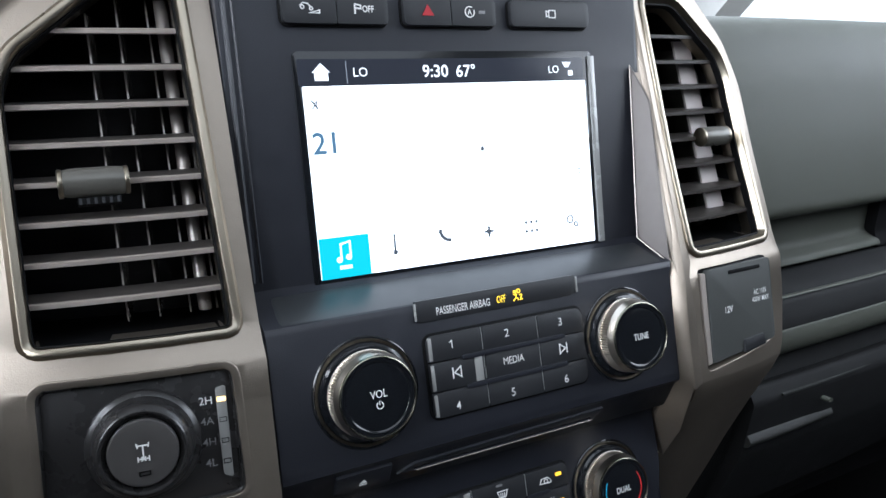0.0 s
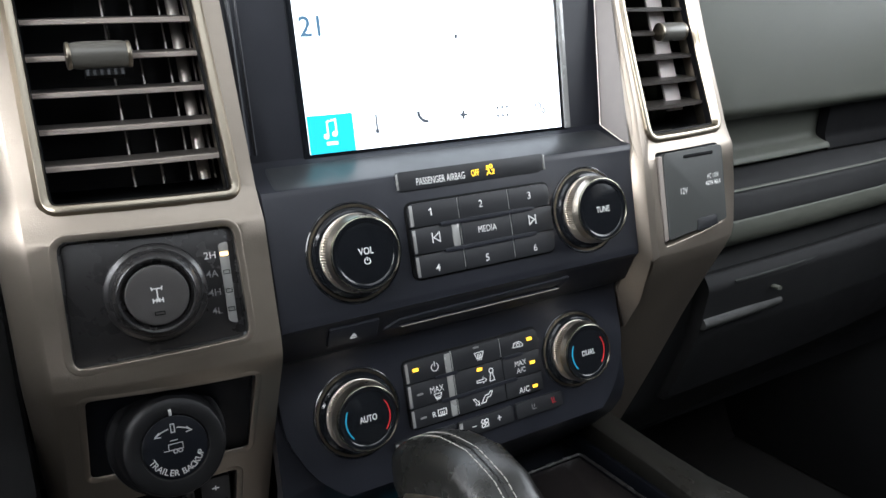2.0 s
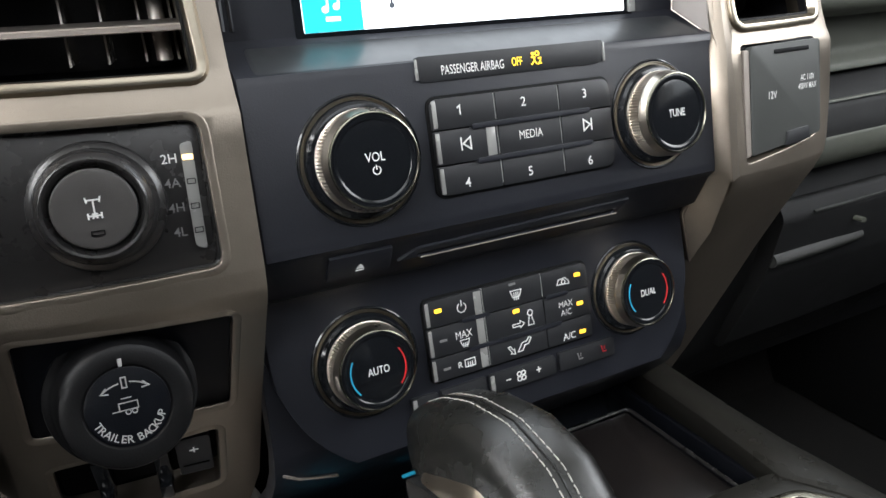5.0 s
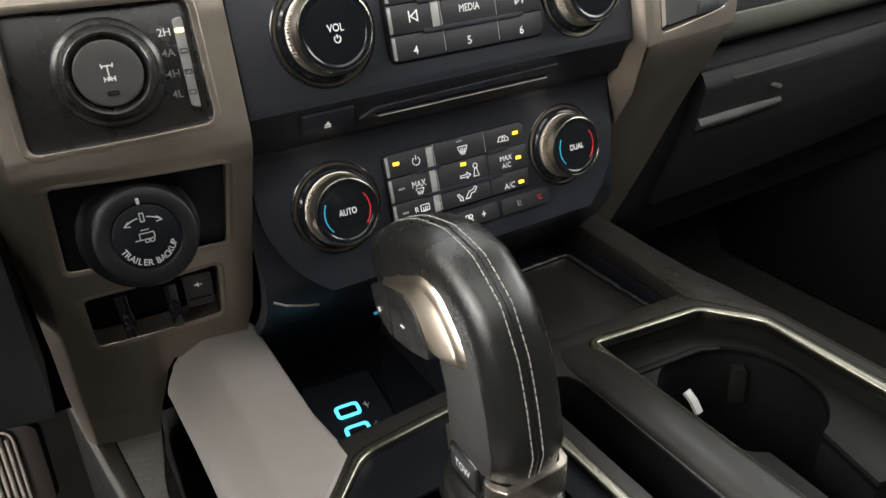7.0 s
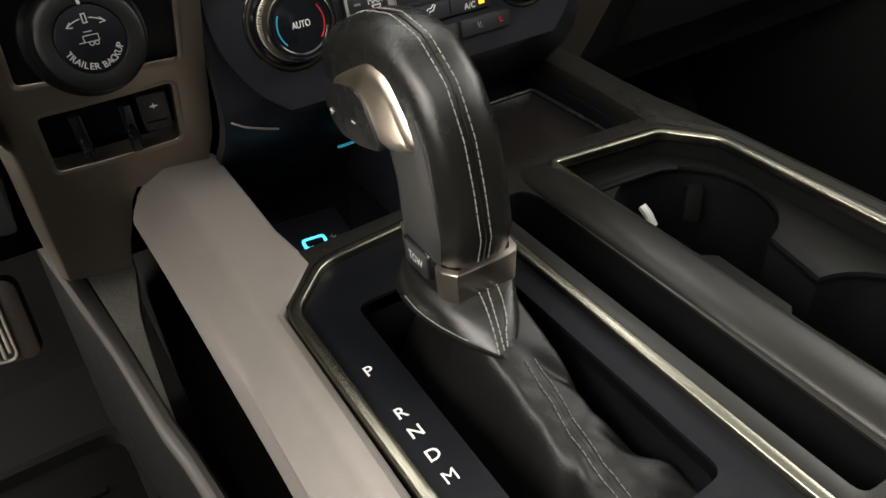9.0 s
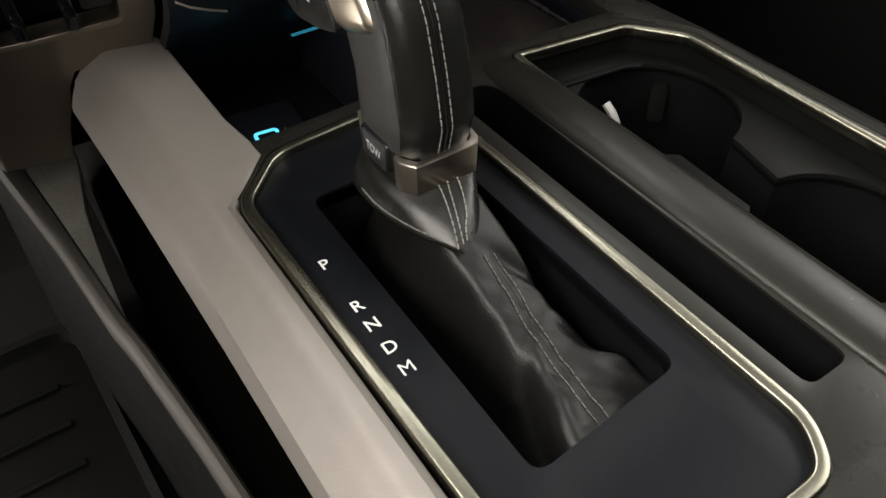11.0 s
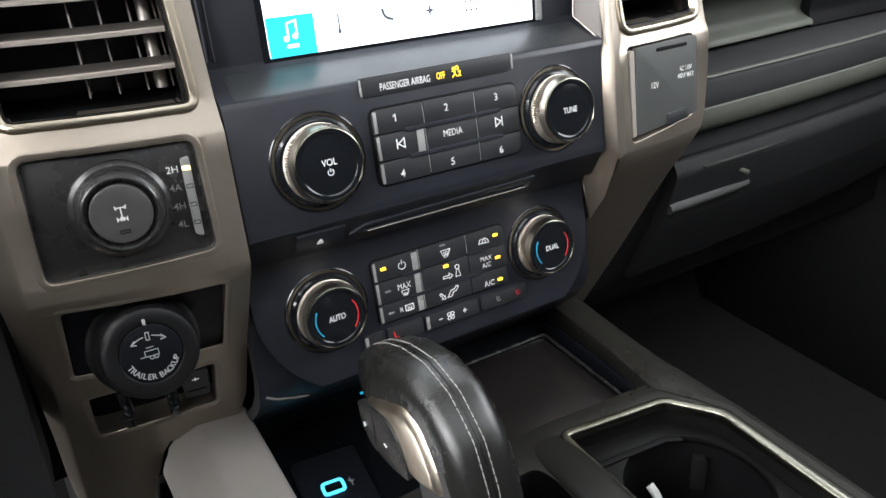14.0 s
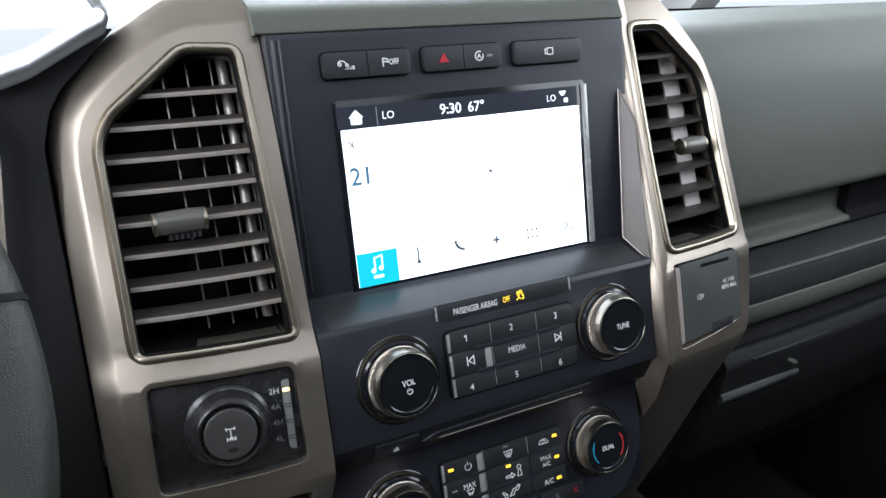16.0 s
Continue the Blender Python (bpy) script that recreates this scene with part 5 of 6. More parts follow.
def glovebox():
    t = thing("glovebox", Matrix.Identity(4), "closed dark glovebox with a recessed handle under the dash shelf", "glovebox")
    prof = rounded([(0.053, 0.512), (0.046, 0.500), (0.056, 0.452), (0.088, 0.380), (0.11, 0.38), (0.09, 0.50)], 0.004, 3)
    part("door", extrude_x(prof, 0.255, 0.72, 6, 0.03), DARKDASH, t)
    h = part("handle", extrude_x(rounded([(0.060, 0.4745), (0.051, 0.4725), (0.0475, 0.467), (0.050, 0.4625), (0.060, 0.461)], 0.002, 3), 0.256, 0.362, 5, 0.004), SHELFMAT, t, "dark grey pull handle")
    part("handle_recess", extrude_x([(0.0500, 0.5030), (0.0455, 0.5025), (0.0455, 0.5012), (0.0500, 0.5010)], 0.288, 0.412, 4, 0.006), SHELFMAT, h)
    part("lock", slab([(0.343 + 0.0030 * math.cos(a), 0.486 + 0.0018 * math.sin(a)) for a in np.linspace(0, 2 * math.pi, 16, False)], (), 0, 0.01), DASH, h)
    h.children[1].data.transform(Matrix(((1, 0, 0, 0), (0, 0, -1, 0.0525), (0, 1, 0, 0), (0, 0, 0, 1))))
    return t


def cluster():
    t = thing("instrument_cluster", Matrix.Identity(4), "black instrument hood with a silver-edged gauge opening", "instrument cluster")
    out = rounded([(-0.199, 0.8105), (-0.2150, 0.8065), (-0.2430, 0.7915), (-0.2565, 0.7870), (-0.30, 0.790), (-0.55, 0.80), (-0.62, 0.77), (-0.62, 0.50), (-0.300, 0.4450), (-0.246, 0.4385), (-0.2440, 0.66), (-0.2435, 0.750), (-0.2380, 0.7690), (-0.2300, 0.7810), (-0.2165, 0.7935)], 0.004)
    hole = rounded([(-0.266, 0.765), (-0.30, 0.785), (-0.57, 0.785), (-0.59, 0.66), (-0.279, 0.655)], 0.015)
    bm = slab(out, [hole], -0.05, 0.0, 0.006, 3)
    bm.transform(Matrix(((1, 0, 0, 0), (0, 0.2, -1, 0.055 - 0.2 * 0.7), (0, 1, 0, 0), (0, 0, 0, 1))))
    part("hood", bm, DARKDASH, t)
    path = [(x, 0.045 + 0.2 * (z - 0.7) - 0.003, z) for x, z in hole]
    part("gauge_ring", sweep(path, [(-0.005, -0.003), (-0.005, 0.002), (0, 0.005), (0.005, 0.002), (0.005, -0.003)], True, (0, -1, 0.2)), SILVER, t, "silver gauge surround")
    lip = [(-0.2090, 0.0800, 0.8335), (-0.2050, 0.0770, 0.8265), (-0.2020, 0.0745, 0.8195), (-0.2050, 0.0720, 0.8125), (-0.2150, 0.0690, 0.8075), (-0.2300, 0.0670, 0.7995), (-0.2430, 0.0660, 0.7925), (-0.2565, 0.0650, 0.7880), (-0.28, 0.0650, 0.7888), (-0.30, 0.065, 0.7905), (-0.45, 0.065, 0.796), (-0.60, 0.066, 0.792)]
    rows = []
    for x, y, z in lip:
        rows.append([(x, y - 0.004 + d, z + h) for d, h in ((0.0, -0.0050), (0.0006, -0.0020), (0.0030, 0.0010), (0.0075, 0.0030), (0.0150, 0.0045), (0.0300, 0.0062), (0.0600, 0.0080), (0.0600, -0.0050))])
    part("hood_lip", loft(rows), SATIN, t, "shiny rolled edge of the hood")
    # added dark filler; blocks the bright sliver between hood and bezel
    part("hood_backing", box(-0.262, -0.222, 0.120, 0.160, 0.58, 0.768), DEEP, t)
    part("gauge_face", box(-0.60, -0.262, 0.075, 0.085, 0.64, 0.80), MAROON, t)
    return t


def knee_panel():
    t = thing("knee_panel", Matrix.Identity(4), "dark lower dash panel over the driver footwell", "dash panel", kind="structure")
    prof = rounded([(0.070, 0.56), (0.085, 0.50), (0.140, 0.438), (0.19, 0.430), (0.19, 0.56)], 0.02, 4)
    part("panel", extrude_x(prof, -0.80, -0.238, 5), DEEP, t)
    return t


def steering_wheel():
    f = Matrix.Translation((-0.4600, -0.105, 0.695)) @ Matrix.Rotation(radians(62), 4, 'X')
    t = thing("steering_wheel", f, "black grained leather steering wheel rim with a stitched seam", "steering wheel")
    ring = [(0.190 * math.cos(2 * math.pi * i / 96), 0.190 * math.sin(2 * math.pi * i / 96), 0) for i in range(96)]
    part("rim", sweep(ring, [(0.0175 * math.cos(2 * math.pi * i / 14), 0.0155 * math.sin(2 * math.pi * i / 14)) for i in range(14)]), WHEELSKIN, t)
    for a in (9, -30):
        c, s = math.cos(radians(a)), math.sin(radians(a))
        sec = [(0.0182 * math.cos(2 * math.pi * i / 14), 0.0162 * math.sin(2 * math.pi * i / 14)) for i in range(14)]
        arcp = [(0.190 * math.cos(radians(a + d)), 0.190 * math.sin(radians(a + d)), 0) for d in (-0.4, 0, 0.4)]
        part("seam", sweep(arcp, sec, False), DEEP, t)
    part("spoke", loft([[(0.17, 0.02, -0.008), (0.17, -0.05, -0.008), (0.17, -0.05, 0.004), (0.17, 0.02, 0.004)], [(0.05, 0.03, -0.02), (0.05, -0.06, -0.02), (0.05, -0.06, 0.0), (0.05, 0.03, 0.0)]]), BLACK, t)
    part("spoke", loft([[(-0.17, 0.02, -0.008), (-0.17, -0.05, -0.008), (-0.17, -0.05, 0.004), (-0.17, 0.02, 0.004)], [(-0.05, 0.03, -0.02), (-0.05, -0.06, -0.02), (-0.05, -0.06, 0.0), (-0.05, 0.03, 0.0)]]), BLACK, t)
    part("spoke", loft([[(-0.04, -0.172, -0.008), (0.04, -0.172, -0.008), (0.04, -0.172, 0.004), (-0.04, -0.172, 0.004)], [(-0.05, -0.05, -0.02), (0.05, -0.05, -0.02), (0.05, -0.05, 0.0), (-0.05, -0.05, 0.0)]]), BLACK, t)
    part("hub", slab(rrect(0, 0, 0.20, 0.17, 0.06), (), -0.05, 0.0, 0.01, 3), BLACK, t)
    part("column", lathe([(0.05, -0.30), (0.05, -0.04)], 32), DEEP, t)
    return t


# ---- the console ----
CUP = [(0.0335, -0.0785), (0.1135, -0.0885), (0.1360, -0.1180), (0.1330, -0.3560), (0.0335, -0.3560)]
SHIFT = [(-0.1222, -0.0850), (-0.1490, -0.1120), (-0.1470, -0.3300), (-0.1300, -0.3450), (-0.0450, -0.3450), (-0.0325, -0.3280), (-0.0320, -0.1080), (-0.0420, -0.0790)]
SLOT = [(-0.0130, -0.0920), (-0.0205, -0.1000), (-0.0205, -0.3200), (0.0035, -0.3200), (0.0065, -0.1050), (0.0020, -0.0920)]
TOP = 0.418


def offset_poly(poly, d):
    c = Vector((sum(p[0] for p in poly) / len(poly), sum(p[1] for p in poly) / len(poly)))
    out, n = [], len(poly)
    for i, p in enumerate(poly):
        a, b = Vector(poly[i - 1]), Vector(poly[(i + 1) % n])
        p = Vector(p)
        t1, t2 = (p - a).normalized(), (b - p).normalized()
        n1, n2 = Vector((t1.y, -t1.x)), Vector((t2.y, -t2.x))
        if n1.dot(p - c) < 0:
            n1 = -n1
        if n2.dot(p - c) < 0:
            n2 = -n2
        m = (n1 + n2).normalized()
        out.append(tuple(p + m * d / max(0.4, m.dot(n1))))
    return out


def console():
    t = thing("center_console", Matrix.Identity(4), "taupe and black floor console with shifter plate and cup holder", "console")
    outline = rounded([(-0.150, -0.0715), (0.030, -0.0640), (0.118, -0.0700), (0.146, -0.080), (0.154, -0.62), (-0.150, -0.62)], [0.004, 0.01, 0.02, 0.03, 0, 0])
    holes = [rounded(offset_poly(SHIFT, 0.002), 0.006), rounded(SLOT, 0.006), rounded(offset_poly(CUP, 0.002), 0.005)]
    part("top", slab(outline, holes, TOP - 0.010, TOP, 0.003, 3), TAUPE, t, "dark taupe console top")
    # ridge between slot and cup holder
    rows = []
    for y in (-0.0745, -0.0775, -0.083, -0.092, -0.104, -0.16, -0.24, -0.34, -0.45, -0.60):
        q = 0.47 + 0.53 * min(1.0, max(0.0, (-0.0745 - y) / 0.030))
        g = 1.11
        rows.append([(0.0062 + g * c, y, TOP - 0.004 + 0.0085 * h * q) for c, h in ((0.0, 0.0), (0.0002, 0.42), (0.0012, 0.62), (0.0034, 0.82), (0.0068, 0.95), (0.0110, 1.0), (0.0160, 0.98), (0.0210, 0.93), (0.0240, 0.84), (0.0257, 0.70), (0.0262, 0.40), (0.0262, 0.0))])
    part("ridge", loft(rows), TAUPE, t)
    rows = []
    for y in (0.0665, 0.0655, 0.0630, 0.0615, 0.045, 0.0, -0.04, -0.070, -0.0825, -0.096, -0.1115, -0.16, -0.25, -0.35, -0.45, -0.62):
        k = 0.0 if y < 0.063 else 0.0022
        e = -0.1285 + 0.0028 * min(1.0, max(0.0, (-0.060 - y) / 0.012)) - 0.0270 * min(1.0, max(0.0, (-0.0835 - y) / 0.028))
        f = TOP - k
        c = -0.1635 - 0.004 * max(0.0, -y - 0.15)
        o = float(np.interp(-y, (-0.065, 0.0, 0.19), (-0.1892, -0.1872, -0.1842)))
        rows.append([(e, y, TOP - 0.05), (e, y, f - (0.0035 if y > -0.06 else 0.0015)), (e - 0.0010, y, f - (0.0018 if y > -0.06 else 0.0002)), (e - 0.0030, y, f - (0.0006 if y > -0.06 else -0.0012)), (min(-0.1560, e - 0.0040), y, f + 0.0022),
                     (c + 0.0028, y, f + 0.0026), (c + 0.0008, y, f + 0.0022), (c - 0.0012, y, f + 0.0011), (c - 0.0034, y, f - 0.0010), (c - 0.0070, y, f - 0.0036), (c - 0.0125, y, f - 0.0082), (c - 0.0180, y, f - 0.0142),
                     (o + 0.0030 + k, y, f - 0.0222), (o + 0.0004 + k, y, f - 0.0290), (o + k, y, f - 0.0325), (o + 0.0014 + k, y, f - 0.0365), (-0.174, y, TOP - 0.050)])
    part("side_rail", loft(rows), RAIL, t, "taupe soft-touch side rail")
    rows = []
    for y, a, c in ((0.085, 0.1240, 0.1540), (0.03, 0.1222, 0.1515), (-0.02, 0.1198, 0.1485), (-0.055, 0.1165, 0.1480), (-0.075, 0.1140, 0.1500), (-0.10, 0.1300, 0.1515), (-0.12, 0.1400, 0.1530), (-0.62, 0.1400, 0.1540)):
        rows.append([(a + 0.002, y, TOP - 0.036), (a + 0.0004, y, TOP - 0.006), (a, y, TOP - 0.002), (a + 0.0012, y, TOP + 0.0010), (a + 0.0040, y, TOP + 0.0026), (c - 0.0080, y, TOP + 0.0022), (c - 0.0030, y, TOP + 0.0004), (c, y, TOP - 0.004), (c + 0.004, y, TOP - 0.05)])
    part("passenger_rail", loft(rows), TAUPE, t, "dark taupe rail")
    part("body", box(-0.150, 0.150, -0.70, -0.36, 0.02, TOP - 0.028), DEEP, t)
    part("driver_side", box(-0.156, -0.150, -0.70, 0.09, 0.02, TOP - 0.03), DEEP, t)
    part("passenger_side", box(0.140, 0.150, -0.70, 0.12, 0.02, TOP - 0.03), DEEP, t)
    part("front_wall", box(-0.150, 0.14, -0.078, -0.070, 0.30, TOP - 0.028), DEEP, t)
    # the pocket under the stack, and the tray beside it
    part("pocket_floor", box(-0.150, -0.018, -0.070, 0.125, 0.330, 0.338, 0.001), GLOSS, t)
    part("pocket_side", box(-0.134, -0.1285, -0.070, 0.125, 0.335, TOP - 0.01), BLACK, t)
    part("divider", box(-0.020, -0.012, -0.070, 0.125, 0.33, TOP - 0.02, 0.002), BLACK, t)
    part("tray_floor", box(-0.012, 0.122, -0.066, 0.120, TOP - 0.030, TOP - 0.022, 0.001), GLOSS, t)
    part("tray_mat", box(-0.009, 0.1070, -0.064, 0.034, TOP - 0.023, TOP - 0.018, 0.0012), TRAYMAT, t, "glossy brown-black tray mat")
    part("tray_side", box(0.1150, 0.1190, -0.066, 0.084, TOP - 0.030, TOP - 0.010, 0.001), PLATE, t)
    part("tray_rim", sweep([(-0.010, 0.037, TOP - 0.0185), (0.108, 0.037, TOP - 0.0185), (0.1105, 0.034, TOP - 0.0185), (0.1105, -0.062, TOP - 0.0185)], half_round(0.0026, 0.0016, 6), False), SATIN, t, "shiny edge round the tray mat")
    part("tray_back", box(-0.012, 0.122, 0.078, 0.084, TOP - 0.02, TOP + 0.012, 0.002), BLACK, t)
    part("glow_strip", box(-0.046, -0.026, 0.055, 0.057, 0.394, 0.3952), GLOWSTRIP, t, "dim cyan footlight strip")
    slot = [(x, y) for x, y in rounded(offset_poly(SLOT, -0.0006), 0.006)]
    bm = loft([[(x, y, TOP - 0.0010) for x, y in slot], [(x, y, TOP - 0.16) for x, y in slot]], caps=False)
    bm.faces.new(bm.verts[:][len(slot):])
    part("slot_liner", bm, DEEP, t, "deep black storage slot")
    part("skirt", box(-0.150, 0.150, -0.62, -0.36, TOP - 0.03, TOP - 0.009), DEEP, t)
    return t


def usb_panel():
    f = Matrix.Translation((-0.0835, 0.0180, 0.3440)) @ Matrix.Rotation(radians(-6), 4, 'Z')
    t = thing("usb_panel", f, "black panel with two glowing cyan USB ports, in the console pocket", "usb port")
    part("plate", slab(rrect(0, 0, 0.050, 0.095, 0.003), (), -0.008, 0.0, 0.001), BLACK, t)
    for v in (0.0110, -0.0112):
        p = part("port_glow", slab(rrect(-0.002, v, 0.0172, 0.0132, 0.0035), [rrect(-0.002, v, 0.0125, 0.0085, 0.0015)], -0.001, 0.0012, 0.0003), CYAN, t, "glowing cyan port rim")
        part("port", slab(rrect(-0.002, v, 0.0130, 0.0090, 0.0015), (), -0.003, 0.0004), DEEP, p)
        part("usb_mark", bars([[(0.0115, v - 0.004), (0.0115, v + 0.004)], [(0.0115, v - 0.001), (0.0138, v + 0.001)], [(0.0115, v), (0.0095, v + 0.002)]], 0.0007, 0.0002), GREYPRINT, t)
    return t


def trim_ring(name, poly, r, label, parent, w=0.0064):
    path, pts = [], rounded(poly, r, 5)
    for i, p in enumerate(pts):
        q = pts[(i + 1) % len(pts)]
        k = max(1, int(math.dist(p, q) / 0.006))
        path += [(p[0] + (q[0] - p[0]) * j / k, p[1] + (q[1] - p[1]) * j / k, TOP - 0.0006) for j in range(k)]
    prof = [(-w / 2, -0.004), (-w / 2, 0.0006), (-w * 0.46, 0.0014), (-w * 0.38, 0.0019), (-w * 0.28, 0.0021), (w * 0.24, 0.0022), (w * 0.36, 0.0019), (w * 0.45, 0.0011), (w / 2, 0.0), (w / 2, -0.004)]
    return part(name, sweep(path, prof), CHROME, parent, label)


def shift_plate():
    t = thing("shift_plate", Matrix.Identity(4), "black gear selector plate with white letters and a worn chrome rim", "gear selector plate")
    trim_ring("chrome_rim", SHIFT, 0.009, "satin chrome rim", t)
    well = rounded([(-0.1205, -0.1225), (-0.1230, -0.2900), (-0.0502, -0.2845), (-0.0490, -0.1225)], 0.007)
    p = part("plate", slab(rounded(offset_poly(SHIFT, -0.0012), 0.008), [well], TOP - 0.012, TOP - 0.0030, 0.0015, 2), PLATE, t)
    bm = loft([[(x, y, TOP - 0.005) for x, y in well], [(x, y, TOP - 0.075) for x, y in well]], caps=False)
    bm.faces.new(bm.verts[:][len(well):])
    part("well", bm, DEEP, t)
    for ch, y in (("P", -0.1640), ("R", -0.1921), ("N", -0.2037), ("D", -0.2170), ("M", -0.2290)):
        letters("letter", ch, p, -0.1354, y, TOP - 0.0028, 0.0058, bold=0.0 if ch == "M" else 0.012)
    return t


def cup_holder():
    t = thing("cup_holder", Matrix.Identity(4), "black twin cup holder insert with a worn chrome rim", "cup holder")
    trim_ring("chrome_rim", CUP, 0.006, "satin chrome rim", t, 0.0064)
    c1, c2, r1, r = (0.0866, -0.1465), (0.0825, -0.2710), 0.0458, 0.0440
    floor_z = TOP - 0.016
    outer = rounded(offset_poly(CUP, -0.001), 0.006)
    # two wells joined by a waist
    pts = []
    for a in np.linspace(-76, 238, 30):
        pts.append((c1[0] + r1 * math.cos(radians(a)), c1[1] + r1 * math.sin(radians(a))))
    for a in np.linspace(121, 442, 30):
        pts.append((c2[0] + r * math.cos(radians(a)), c2[1] + r * math.sin(radians(a))))
    part("insert", slab(outer, [pts], floor_z - 0.006, floor_z, 0.0015, 2), INSERT, t)
    bm = loft([[(x, y, TOP - 0.002) for x, y in outer], [(x, y, floor_z - 0.003) for x, y in outer]], caps=False)
    part("wall", bm, INSERT, t)
    bm = loft([[(x, y, floor_z - 0.003) for x, y in pts], [(x, y, TOP - 0.115) for x, y in pts]], caps=False)
    bm.faces.new(bm.verts[:][len(pts):])
    part("well", bm, DEEP, t)
    part("groove", slab(rounded([(0.045, -0.098), (0.100, -0.103), (0.110, -0.110), (0.108, -0.113), (0.098, -0.1075), (0.045, -0.1025)], 0.002), (), floor_z, floor_z + 0.0016, 0.0006), DEEP, t)
    grip = sweep([(0.0622, -0.1290, 0.4030), (0.0632, -0.1340, 0.3990), (0.0638, -0.1385, 0.3930)], [(-0.0030, -0.0010), (-0.0027, 0.0006), (-0.0012, 0.0014), (0.0012, 0.0014), (0.0027, 0.0006), (0.0030, -0.0010)], False)
    part("grip_tab", grip, GAPLINE, t, "thin pale edge of the sprung cup grip")
    for x, y, a in ((0.1150, -0.1230, -40), (0.0800, -0.3050, 170)):
        bm = slab(rrect(0, 0, 0.010, 0.024, 0.0024), (), -0.004, 0.003, 0.0018)
        bm.transform(Matrix.Translation((x, y, floor_z - 0.022)) @ Matrix.Rotation(radians(a), 4, 'Z') @ Matrix.Rotation(radians(80), 4, 'X'))
        part("grip_tab", bm, INSERT, t, "sprung cup grip")
    return t


INSERT = material("cup_insert_rubber", (0.0065, 0.0067, 0.0062), 0.50, 0.0, 0.1, 60, 0.10, 1500, spec=0.10)


# ---- the shift lever ----
LEVER = [  # y, z, lean forward, half depth, half width
    (-0.1530, 0.4420, 3, 0.0232, 0.0180), (-0.1525, 0.4580, 5, 0.0238, 0.0186), (-0.1540, 0.4690, 8, 0.0252, 0.0194), (-0.1515, 0.4880, 12, 0.0238, 0.0194),
    (-0.1458, 0.5040, 22, 0.0248, 0.0190), (-0.1360, 0.5165, 36, 0.0268, 0.0191), (-0.1225, 0.5235, 52, 0.0272, 0.0191), (-0.1075, 0.5245, 66, 0.0258, 0.0189),
    (-0.0910, 0.5205, 80, 0.0230, 0.0185), (-0.0770, 0.5155, 92, 0.0192, 0.0175), (-0.0670, 0.5115, 100, 0.0152, 0.0154), (-0.0610, 0.5085, 105, 0.0103, 0.0114), (-0.0585, 0.5070, 108, 0.0050, 0.0060)]
LX = -0.0808


GLOSSPAD = material("rocker_satin_black", (0.014, 0.014, 0.014), 0.25, 0.0, 0.15, 60, spec=0.6)
SIDEPANEL = material("lever_side_plastic", (0.034, 0.0335, 0.032), 0.46, 0.0, 0.08, 120, 0.06, 1800, spec=0.45)
COLLAR = material("dull_brushed_nickel", (0.42, 0.38, 0.33), 0.32, 1.0, 0.12, 90, 0.05, 900)


def lever_point(i, a, grow=1.0, e=0.62):
    """A point on the lever's skin: i along it (may be a fraction), a round it in degrees (0: right, 90: rear)."""
    j = min(int(i), len(LEVER) - 2)
    y, z, lean, hd, hw = [p + (q - p) * (i - j) for p, q in zip(LEVER[j], LEVER[j + 1])]
    c, s = math.cos(radians(a)), math.sin(radians(a))
    u = math.copysign(abs(c) ** e, c) * hw * grow * (0.92 if c > 0 else 1.0)
    d = math.copysign(abs(s) ** e, s) * hd * grow
    L = radians(lean)
    return (LX + u, y - d * math.cos(L), z + d * math.sin(L))


def lever_rear(i, u, lift=0.0, e=0.62):
    """A point on the lever's rear face, u to the right of its middle."""
    j = min(int(i), len(LEVER) - 2)
    y, z, lean, hd, hw = [p + (q - p) * (i - j) for p, q in zip(LEVER[j], LEVER[j + 1])]
    u = max(-0.9 * hw, min(0.9 * hw, u))
    d = hd * (1 - abs(u / hw) ** (2 / e)) ** (e / 2) + lift
    L = radians(lean)
    return (LX + u, y - d * math.cos(L), z + d * math.sin(L))


def skin(i0, i1, a0, a1, ni, na, lift):
    """A thin shell over part of the lever."""
    bm = bmesh.new()
    grid = []
    for k, g in ((0, 1.0 + lift), (1, 0.985)):
        grid.append([[bm.verts.new(lever_point(i0 + (i1 - i0) * p / ni, a0 + (a1 - a0) * q / na, g)) for q in range(na + 1)] for p in range(ni + 1)])
    for p in range(ni):
        for q in range(na):
            bm.faces.new((grid[0][p][q], grid[0][p][q + 1], grid[0][p + 1][q + 1], grid[0][p + 1][q]))
    for p in range(ni):
        for q in (0, na):
            bm.faces.new((grid[0][p][q], grid[0][p + 1][q], grid[1][p + 1][q], grid[1][p][q]))
    for q in range(na):
        for p in (0, ni):
            bm.faces.new((grid[0][p][q], grid[0][p][q + 1], grid[1][p][q + 1], grid[1][p][q]))
    return bm


def stitches(path, length=0.0030, width=0.00019):
    """A row of thread stitches along a path, each a little longer than the gap after it."""
    pts = [Vector(p) for p in path]
    run = [0.0]
    for a, b in zip(pts, pts[1:]):
        run.append(run[-1] + (b - a).length)

    def spot(s):
        i = max(j for j in range(len(run) - 1) if run[j] <= s + 1e-9)
        return pts[i].lerp(pts[i + 1], min(1.0, (s - run[i]) / max(run[i + 1] - run[i], 1e-9)))
    out = []
    for k in range(int(run[-1] / length)):
        a, b = spot(k * length), spot(k * length + length * 0.78)
        mid = (a + b) / 2 + Vector((0, -0.0001, 0.0002))
        out.append(sweep([a, mid, b], [(-width, -0.0002), (-width, 0.0001), (0, 0.00024), (width, 0.0001), (width, -0.0002)], False, (0.1, -0.6, 0.8)))
    return merge(*out)


